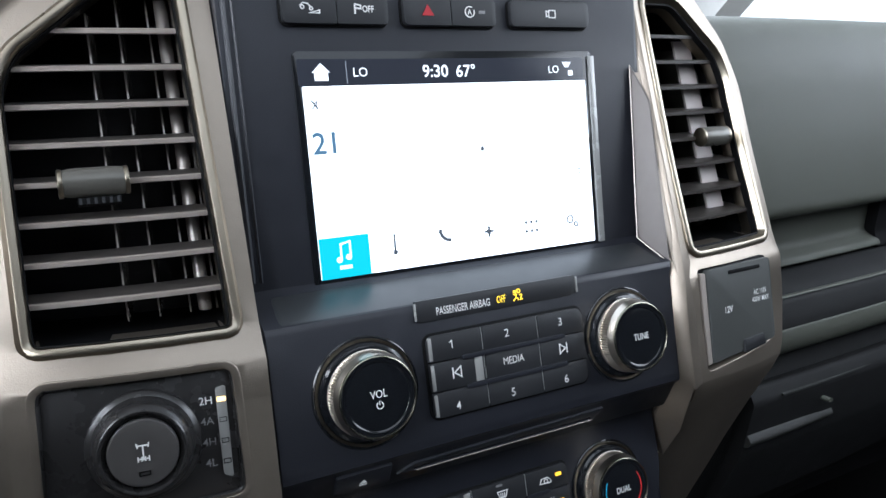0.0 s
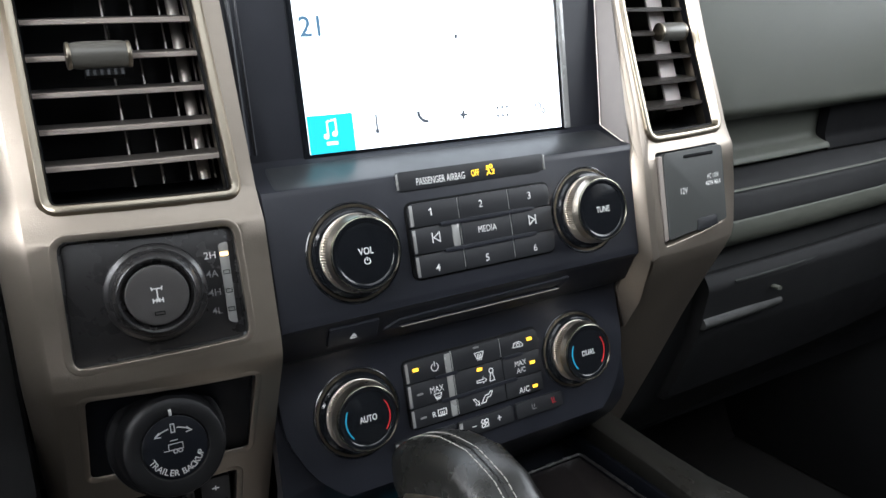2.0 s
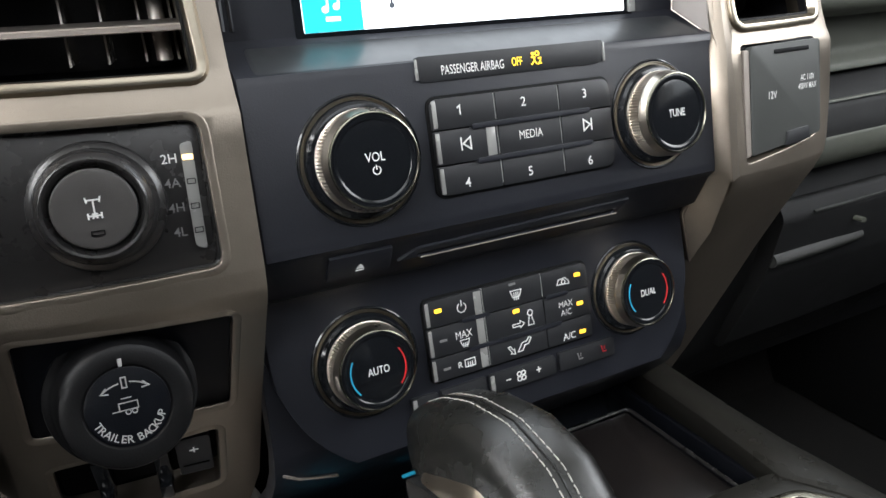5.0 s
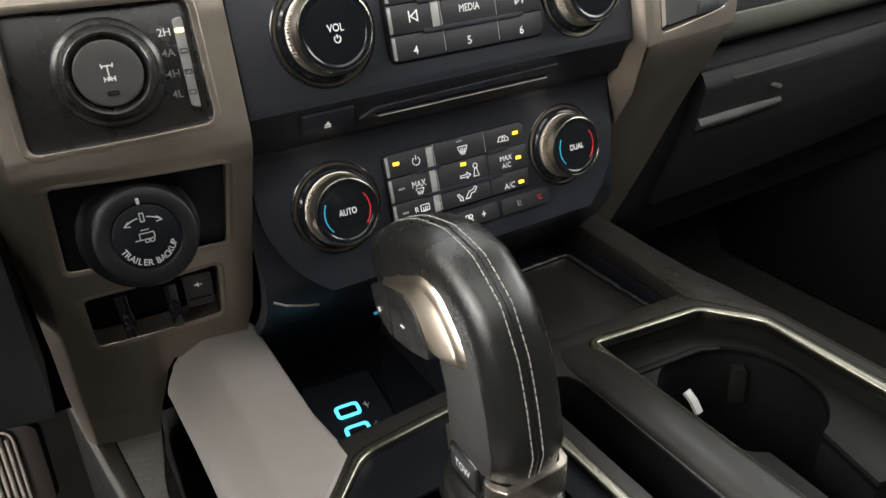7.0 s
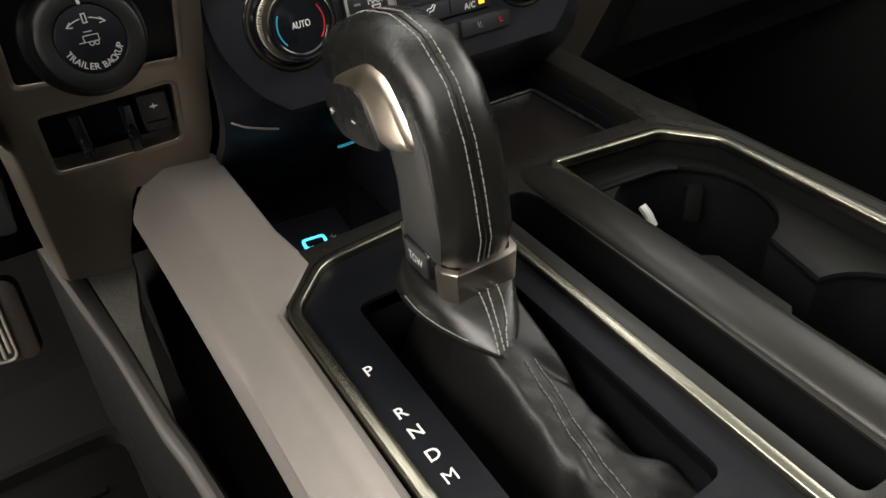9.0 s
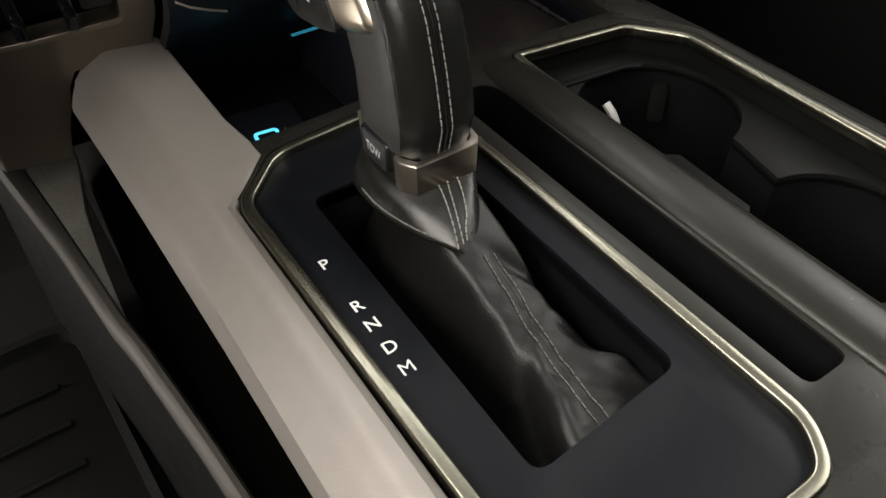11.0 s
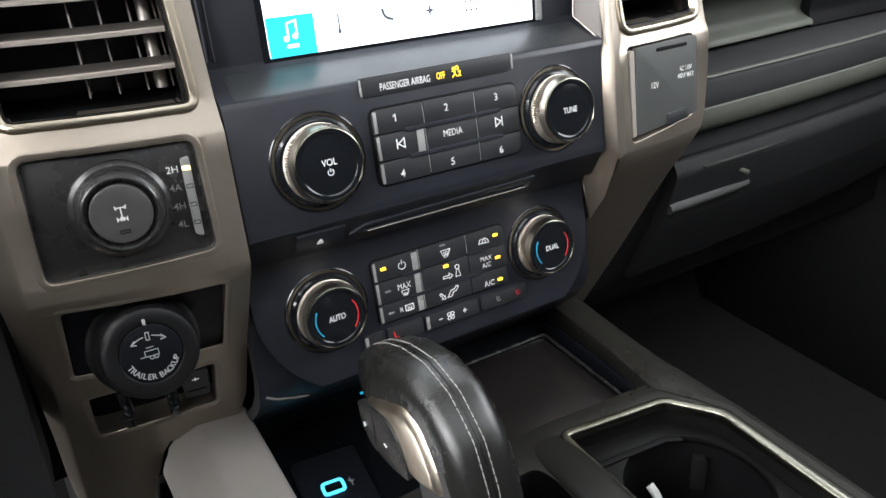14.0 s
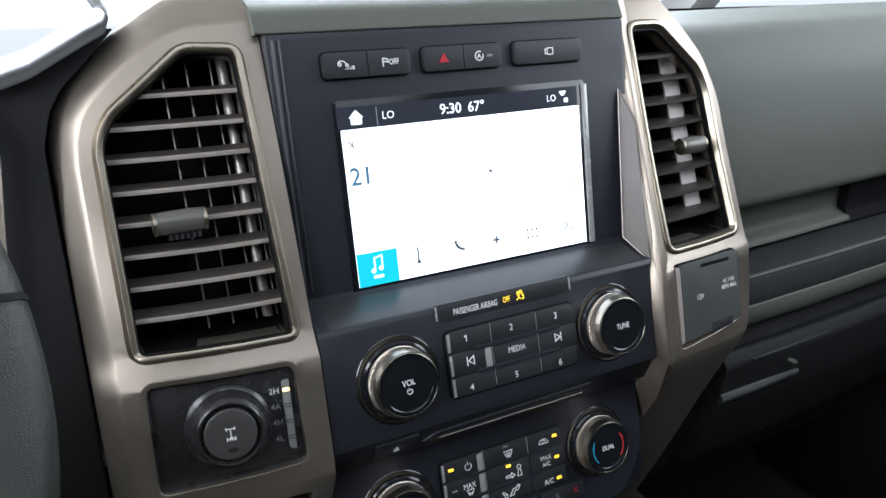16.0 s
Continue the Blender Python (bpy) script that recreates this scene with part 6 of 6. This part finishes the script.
def shift_lever():
    t = thing("gear_lever", Matrix.Identity(4), "black leather gear lever with pale stitching and nickel collar", "gear lever")
    rows = [[lever_point(i * 0.5, a) for a in range(0, 360, 10)] for i in range(2 * (len(LEVER) - 1) + 1)]
    g = part("grip", loft(rows), LEATHER, t, "black leather grip", smooth=60)
    # smooth plastic panel down the driver's side of the grip
    part("side_panel", skin(0.98, 4.6, 152, 212, 24, 8, 0.006), SIDEPANEL, g, "smooth dark grey plastic side panel", smooth=50)
    # nickel collar under the grip, open on the driver's side round the tow button
    def collar_loop(i, grow):
        j = min(int(i), 1)
        y, z, lean, hd, hw = [p + (q - p) * (i - j) for p, q in zip(LEVER[j], LEVER[j + 1])]
        shape = [(-0.72, -1.0), (0.66, -1.0), (0.86, -0.86), (0.93, -0.55), (0.93, 0.62), (0.88, 0.84), (0.74, 0.97), (0.55, 1.0), (-0.74, 1.0), (-0.80, 0.985), (-0.985, 0.76), (-1.0, 0.70), (-1.0, 0.55)]
        ring = [(u * hw * grow, d * hd * grow) for u, d in shape] + [(u * hw * 0.93, d * hd * 0.93) for u, d in reversed(shape)]
        return [(LX + u, y - d * math.cos(radians(lean)), z + d * math.sin(radians(lean)) * 0.4) for u, d in ring]
    part("collar", loft([collar_loop(i, gr) for i, gr in ((0.0, 1.00), (0.03, 1.045), (0.06, 1.06), (0.95, 1.06), (0.98, 1.045), (0.99, 1.0))]), COLLAR, t, "brushed nickel collar with a flat corner", smooth=22)
    # seam and stitching down the rear
    seam = [lever_rear(1.0 + 9.6 * k / 80, -0.0021, 0.0001) for k in range(81)]
    part("seam", sweep(seam, [(-0.00022, -0.0006), (-0.00022, 0.0003), (0.00022, 0.0003), (0.00022, -0.0006)], False, (0.1, -0.6, 0.8)), BOOTSKIN, g)
    for u in (-0.0046, 0.0004):
        part("stitching", stitches([lever_rear(1.02 + 9.4 * k / 200, u, 0.00008) for k in range(201)], 0.0036, 0.00017), THREAD, g, "pale double stitching")
    # driver-side metal plate and thumb rocker: flat pieces on the lever's side
    def side_piece(poly, x_in, x_out, bevel):
        bm = slab([(-y, z) for y, z in poly], (), 0.0, x_out - x_in, bevel, 3)
        bm.transform(Matrix(((0, 0, -1, -x_in), (-1, 0, 0, 0), (0, 1, 0, 0), (0, 0, 0, 1))))
        return bm
    plate_corners = [(-0.0800, 0.5125), (-0.1020, 0.5255), (-0.1215, 0.5352), (-0.1360, 0.5340), (-0.1470, 0.5252), (-0.1545, 0.5160), (-0.1592, 0.5062), (-0.1400, 0.4982), (-0.1150, 0.4935), (-0.0900, 0.4965)]
    steps = [(0.0, 0.0900), (0.0, 0.0955), (-0.0010, 0.0978), (-0.0024, 0.1000), (-0.0044, 0.1016), (-0.0064, 0.1024)]
    rows = [[(-x, y, z) for y, z in rounded(offset_poly(plate_corners, d), 0.005, 4)] for d, x in steps]
    part("side_plate", loft(rows), STEEL, g, "domed brushed nickel side plate", smooth=60)
    pad_poly = rounded([(-0.0792, 0.5092), (-0.0985, 0.5160), (-0.1120, 0.5192), (-0.1205, 0.5165), (-0.1275, 0.5070), (-0.1330, 0.4985), (-0.1150, 0.4930), (-0.0960, 0.4905), (-0.0835, 0.4955)], 0.0035, 4)
    pad = part("rocker", side_piece(pad_poly, 0.088, 0.1036, 0.0016), GLOSSPAD, g, "black plus-minus rocker")
    part("rocker_ridge", side_piece(rounded([(-0.0950, 0.5120), (-0.0970, 0.5120), (-0.0992, 0.4935), (-0.0972, 0.4935)], 0.0008), 0.100, 0.1039, 0.0002), GLOSSPAD, pad)
    for y, z, glyph in ((-0.0872, 0.4992, "plus"), (-0.1099, 0.5028, "minus")):
        bm = merge(*([box(-0.1040, -0.1034, y - 0.0014, y + 0.0014, z - 0.00025, z + 0.00025)] + ([box(-0.1040, -0.1034, y - 0.00025, y + 0.00025, z - 0.0014, z + 0.0014)] if glyph == "plus" else [])))
        part(glyph + "_symbol", bm, PRINT, pad)
    # tow button on the driver's side, low down
    f = Matrix.Translation((LX - 0.0186, -0.1510, 0.4530)) @ Matrix.Rotation(radians(-90), 4, 'Z') @ Matrix.Rotation(radians(90), 4, 'X')
    b = slab(rrect(0, 0, 0.0195, 0.0125, 0.002), (), -0.003, 0.0015, 0.0008)
    b.transform(f)
    tow = part("tow_button", b, BUTTON, g)
    b = slab(rrect(0, 0, 0.0225, 0.0155, 0.003), [rrect(0, 0, 0.0200, 0.0130, 0.002)], -0.003, 0.0010, 0.0006)
    b.transform(f)
    part("button_frame", b, GLOSS, tow)
    o = letters("lettering", "TOW", tow, 0, 0, 0, 0.0044, w=0.0115, bold=0.004)
    o.data.transform(f @ Matrix.Translation((0, 0, 0.0017)))
    # leather boot: draped over the well, ridged from the collar to the rear
    ys = (-0.122, -0.140, -0.160, -0.178, -0.205, -0.230, -0.252, -0.278, -0.292)
    left_x = (-0.100, -0.104, -0.1085, -0.108, -0.104, -0.1015, -0.103, -0.113, -0.124)
    right_x = (-0.060, -0.060, -0.059, -0.058, -0.056, -0.057, -0.051, -0.042, -0.040)
    ridge_z = (0.392, 0.408, 0.430, 0.438, 0.4235, 0.4095, 0.4025, 0.3990, 0.3960)
    low = TOP - 0.062

    def soft(v):
        v = min(1.0, max(0.0, v))
        return v * v * (3 - 2 * v)

    def seam_x(y):
        return float(np.interp(-y, (0.19, 0.2025, 0.22, 0.2355, 0.2565, 0.282), (-0.0777, -0.0788, -0.0785, -0.0797, -0.0798, -0.0817)))

    def boot_z(x, y):
        a, b, top = (float(np.interp(-y, [-q for q in ys], vals)) for vals in (left_x, right_x, ridge_z))
        wave = 0.0008 * math.sin(125 * y + 90 * x) + 0.0004 * math.sin(330 * y - 220 * x + 1.0) + 0.00022 * math.sin(610 * y + 480 * x)
        t1 = (x - a) / max(b - a, 1e-4)
        z = top - 0.010 * max(0.0, t1 - 0.35) ** 1.5 - 0.0035 * (0.5 - t1) ** 2
        z += wave * soft((-y - 0.185) / 0.03)
        # a crease on the driver side, a raised fold to the rear corner
        z -= 0.0085 * math.exp(-((x + 0.0985 - 0.35 * (y + 0.262)) / 0.0045) ** 2) * soft((-y - 0.240) / 0.012)
        z += 0.0028 * math.exp(-((x + 0.0905 - 0.25 * (y + 0.262)) / 0.0050) ** 2) * soft((-y - 0.236) / 0.016)
        z += 0.0050 * math.exp(-((y + 0.2600 + 0.75 * (x + 0.062)) / 0.0050) ** 2) * soft((x + 0.071) / 0.012)
        z -= 0.0045 * math.exp(-((y + 0.2470 + 0.75 * (x + 0.062)) / 0.0050) ** 2) * soft((x + 0.071) / 0.012)
        z -= 0.0040 * math.exp(-((x + 0.060 + 0.9 * (y + 0.222)) / 0.0040) ** 2) * soft((-y - 0.195) / 0.02)
        side = soft((x - a + 0.011) / 0.024) * soft((b + 0.010 - x) / 0.020)
        return low + (z - low) * side
    rows = []
    bm = bmesh.new()
    for y in np.linspace(-0.124, -0.2850, 74):
        rows.append([bm.verts.new((x, y, boot_z(x, y))) for x in np.linspace(-0.1215, -0.0440, 60)])
    for p, q in zip(rows, rows[1:]):
        for k in range(59):
            bm.faces.new((p[k], p[k + 1], q[k + 1], q[k]))
    boot = part("boot", bm, BOOTSKIN, t, "creased soft leather boot", smooth=180)
    for dx in (-0.0027, 0.0027):
        pts = []
        for k in range(50):
            y = -0.204 - 0.083 * k / 49
            x = seam_x(y) + dx
            pts.append((x, y, boot_z(x, y) + 0.0004))
        part("stitching", stitches(pts, 0.0036), DARKTHREAD, boot)
    pts = [(seam_x(y), y, boot_z(seam_x(y), y)) for y in np.linspace(-0.204, -0.288, 40)]
    part("seam", sweep(pts, [(-0.00025, -0.001), (-0.00025, 0.0001), (0.00025, 0.0001), (0.00025, -0.001)], False), BOOTSKIN, boot)
    # pointed cuff under the collar
    turns = (0, 50, 80, 97, 112, 140, 175, 200, 240, 270, 310, 360)
    drop_x = (0.002, 0.000, -0.004, -0.0068, -0.007, -0.0085, -0.0100, -0.0080, -0.003, 0.000, 0.001, 0.002)
    drop_y = (-0.002, -0.008, -0.021, -0.0300, -0.022, -0.012, -0.0020, 0.0010, 0.004, 0.005, 0.003, -0.002)
    drop_z = (0.007, 0.007, 0.0095, 0.0125, 0.0115, 0.0105, 0.0100, 0.0100, 0.010, 0.010, 0.008, 0.007)

    def cuff_point(a, u):
        p = lever_point(0.0, a, 0.99)
        dx, dy, dz = (float(np.interp(a % 360, turns, v)) for v in (drop_x, drop_y, drop_z))
        puff = math.sin(math.pi * min(u, 1.0))
        c, s = math.cos(radians(a)), math.sin(radians(a))
        return (p[0] + dx * u + 0.0010 * puff * c, p[1] + dy * u - 0.0010 * puff * s, p[2] + 0.001 - dz * u ** 1.3 + 0.0015 * puff)
    cuff = [[cuff_point(a, u) for a in range(0, 360, 6)] for u in (0.0, 0.12, 0.28, 0.45, 0.62, 0.80, 0.94, 1.0)]
    cuff.append([(x, y + 0.002, z - 0.0022) for x, y, z in cuff[-1]])
    c = part("boot_cuff", loft(cuff, caps=False), LEATHER, boot, "shiny pointed leather cuff", smooth=80)
    for a0, a1 in ((83, 93), (90, 97), (97, 101)):
        pts = [Vector(cuff_point(a0 + (a1 - a0) * k / 19, k / 19)) + Vector((0, -0.0002, 0.0005)) for k in range(20)]
        part("stitching", stitches(pts, 0.0032, 0.00026), THREAD, c)
    pts = [Vector(cuff_point(a, 0.94)) + Vector((0, 0, 0.0005)) for a in range(124, 190, 3)]
    part("stitching", stitches(pts, 0.0030), THREAD, c)
    return t


# ---- the footwell ----
def footwell():
    t = thing("floor", Matrix.Identity(4), "dark carpeted cabin floor and footwells", "floor", kind="structure")
    part("carpet", box(-0.85, 0.85, -1.9, 0.75, -0.02, 0.0), CARPET, t)
    part("toe_board", loft([[(-0.85, 0.42, 0.0), (-0.85, 0.75, 0.0), (-0.85, 0.75, 0.45), (-0.85, 0.62, 0.45)], [(0.85, 0.42, 0.0), (0.85, 0.75, 0.0), (0.85, 0.75, 0.45), (0.85, 0.62, 0.45)]]), CARPET, t)
    part("tunnel", box(-0.185, 0.185, -1.9, 0.6, 0.0, 0.19, 0.03, 3), CARPET, t)
    return t


TRIMGREY = material("grey_brown_trim_plastic", (0.0085, 0.008, 0.0078), 0.55, 0.0, 0.15, 120, 0.3, 900, spec=0.25)
PEDALBASE = material("worn_brown_rubber", (0.045, 0.035, 0.029), 0.6, 0.0, 0.3, 120, 0.3, 700)
EDGETRIM = material("taupe_edge_trim", (0.100, 0.093, 0.084), 0.55, 0.05, 0.08, 120, 0.15, 1200)
GUSSET = material("grained_grey_plastic", (0.46, 0.44, 0.40), 0.50, 0.0, 0.2, 300, 0.6, 500)


def tunnel_trim():
    t = thing("tunnel_trim", Matrix.Identity(4), "dark side trim of the floor console with a pale upper edge", "trim panel")
    path = [(-0.262, -0.240, 0.30), (-0.2455, -0.2285, 0.18), (-0.2320, -0.2190, 0.084), (-0.2235, -0.2115, -0.007), (-0.2180, -0.2065, -0.04), (-0.2090, -0.1985, -0.12), (-0.201, -0.190, -0.22), (-0.196, -0.186, -0.60)]
    rows = [[(a, y, 0.266), (a + 0.0005, y, 0.276), (a + 0.003, y, 0.2795), ((a + b) / 2, y, 0.2810), (b - 0.002, y, 0.2800), (b, y, 0.277), (b + 0.0005, y, 0.266)] for a, b, y in path]
    part("upper_edge", loft(rows), EDGETRIM, t, "pale taupe rolled upper edge")
    rows = [[(a + 0.002, y, 0.272), (b - 0.001, y, 0.272), (b, y, 0.02), (a - 0.006, y, 0.02)] for a, b, y in path]
    part("side", loft(rows), TRIMGREY, t)
    rows = [[(x0, y, 0.2785), (x1, y, z1), (x1, y, z1 - 0.012), (x0, y, 0.262)] for x0, x1, y, z1 in ((-0.234, -0.186, 0.25, 0.276), (-0.2285, -0.192, 0.18, 0.275), (-0.2220, -0.204, 0.115, 0.274), (-0.2170, -0.2085, 0.06, 0.273), (-0.2130, -0.2110, 0.01, 0.272))]
    part("gusset", loft(rows), GUSSET, t, "grained grey gusset")
    return t


def brake_pedal():
    t = thing("brake_pedal", pose(-0.348, 0.350, 0.155, 80, 0, -16), "worn ribbed grey rubber brake pedal on a black arm", "pedal")
    p = part("pad", slab(rrect(0, 0, 0.108, 0.094, 0.012), (), -0.012, 0.0, 0.003, 2), PEDALBASE, t)
    for i in range(12):
        part("rib", box(-0.0475 + 0.0065 * i, -0.0440 + 0.0065 * i, -0.041 + (0.006 if i in (0, 11) else 0), 0.041 - (0.006 if i in (0, 11) else 0), -0.001, 0.0028, 0.0010), PEDALRUB, p)
    part("border", slab(rrect(-0.0100, 0, 0.086, 0.092, 0.012), [rrect(-0.0100, 0, 0.080, 0.086, 0.009)], -0.001, 0.0020, 0.0006), PEDALRUB, p)
    part("arm", loft([[(-0.01, 0.03, -0.03), (0.01, 0.03, -0.03), (0.01, 0.03, -0.012), (-0.01, 0.03, -0.012)], [(-0.01, 0.30, 0.02), (0.01, 0.30, 0.02), (0.01, 0.30, 0.05), (-0.01, 0.30, 0.05)]]), RUBBER, t)
    return t


def floor_mat():
    t = thing("floor_mat", Matrix.Identity(4), "black moulded rubber floor mat in the driver footwell", "floor mat")
    out = rounded([(-0.255, 0.27), (-0.62, 0.27), (-0.62, -0.30), (-0.235, -0.30)], 0.03)
    part("sheet", slab(out, (), 0.001, 0.012, 0.003), RUBBER, t)
    part("rim", sweep([(x, y, 0.012) for x, y in out], [(-0.006, 0), (-0.005, 0.016), (0.003, 0.018), (0.006, 0)]), RUBBER, t)
    for i in range(9):
        part("rib", box(-0.59, -0.29, 0.20 - 0.05 * i, 0.208 - 0.05 * i, 0.010, 0.018, 0.002), RUBBER, t)
    return t


# ---- cabin shell ----
def cabin():
    t = thing("cabin", Matrix.Identity(4), "dark lower doors, grey headliner and window openings of the cab", "vehicle cabin", kind="structure")
    for s in (-1, 1):
        part("door", box(s * 0.84 - 0.04, s * 0.84 + 0.04, -1.9, 0.15 if s < 0 else 0.75, 0.0, 0.80, 0.01), DARKDASH, t)
        if s < 0:
            # ahead of it an unseen opening over the sill, added to light the footwell
            part("door_sill", box(-0.88, -0.80, 0.15, 0.45, -0.02, 0.10, 0.01), DARKDASH, t)
            part("hinge_post", box(-0.88, -0.80, 0.45, 0.75, 0.0, 0.80, 0.01), DARKDASH, t)
        part("door_head", box(s * 0.82 - 0.04, s * 0.82 + 0.04, -1.9, 0.20, 1.22, 1.32), ROOFCLOTH, t)
        part("pillar", box(s * 0.83 - 0.04, s * 0.83 + 0.04, -0.95, -0.80, 0.80, 1.22), ROOFCLOTH, t)
        # unseen; closes the rear side windows so less light reaches the stack
        part("rear_side", box(s * 0.83 - 0.04, s * 0.83 + 0.04, -1.9, -0.95, 0.80, 1.22), DARKDASH, t)
        a = [(s * 0.80, 0.66, 0.80), (s * 0.86, 0.66, 0.80), (s * 0.86, 0.75, 0.80), (s * 0.80, 0.75, 0.80)]
        part("windscreen_pillar", loft([a, [(x * 0.98, y - 0.55, 1.26) for x, y, z in a]]), ROOFCLOTH, t)
    # the hole is added for the overhead lamp, no known sunroof
    roof = slab([(0.86, 0.18), (-0.86, 0.18), (-0.86, -1.9), (0.86, -1.9)], [rrect(0.0, -0.62, 0.80, 0.74, 0.06)], 1.25, 1.32)
    part("headliner", roof, ROOFCLOTH, t, "grey headliner with an added unseen opening")
    # unseen and solid, with no rear window, to cut light from behind
    part("rear_wall", box(-0.86, 0.86, -1.95, -1.88, 0.0, 1.30), DARKDASH, t)
    part("firewall", box(-0.88, 0.88, 0.74, 0.80, 0.0, 0.74), DEEP, t)
    return t


def ground():
    t = thing("ground", Matrix.Identity(4), "pale concrete ground outside the cab", "ground", kind="structure")
    part("sheet", box(-300, 300, -300, 300, -0.9, -0.6), GROUND, t)
    return t


dashboard()
glovebox()
cluster()
knee_panel()
steering_wheel()
console()
usb_panel()
shift_plate()
cup_holder()
shift_lever()
footwell()
tunnel_trim()
brake_pedal()
floor_mat()
cabin()
ground()
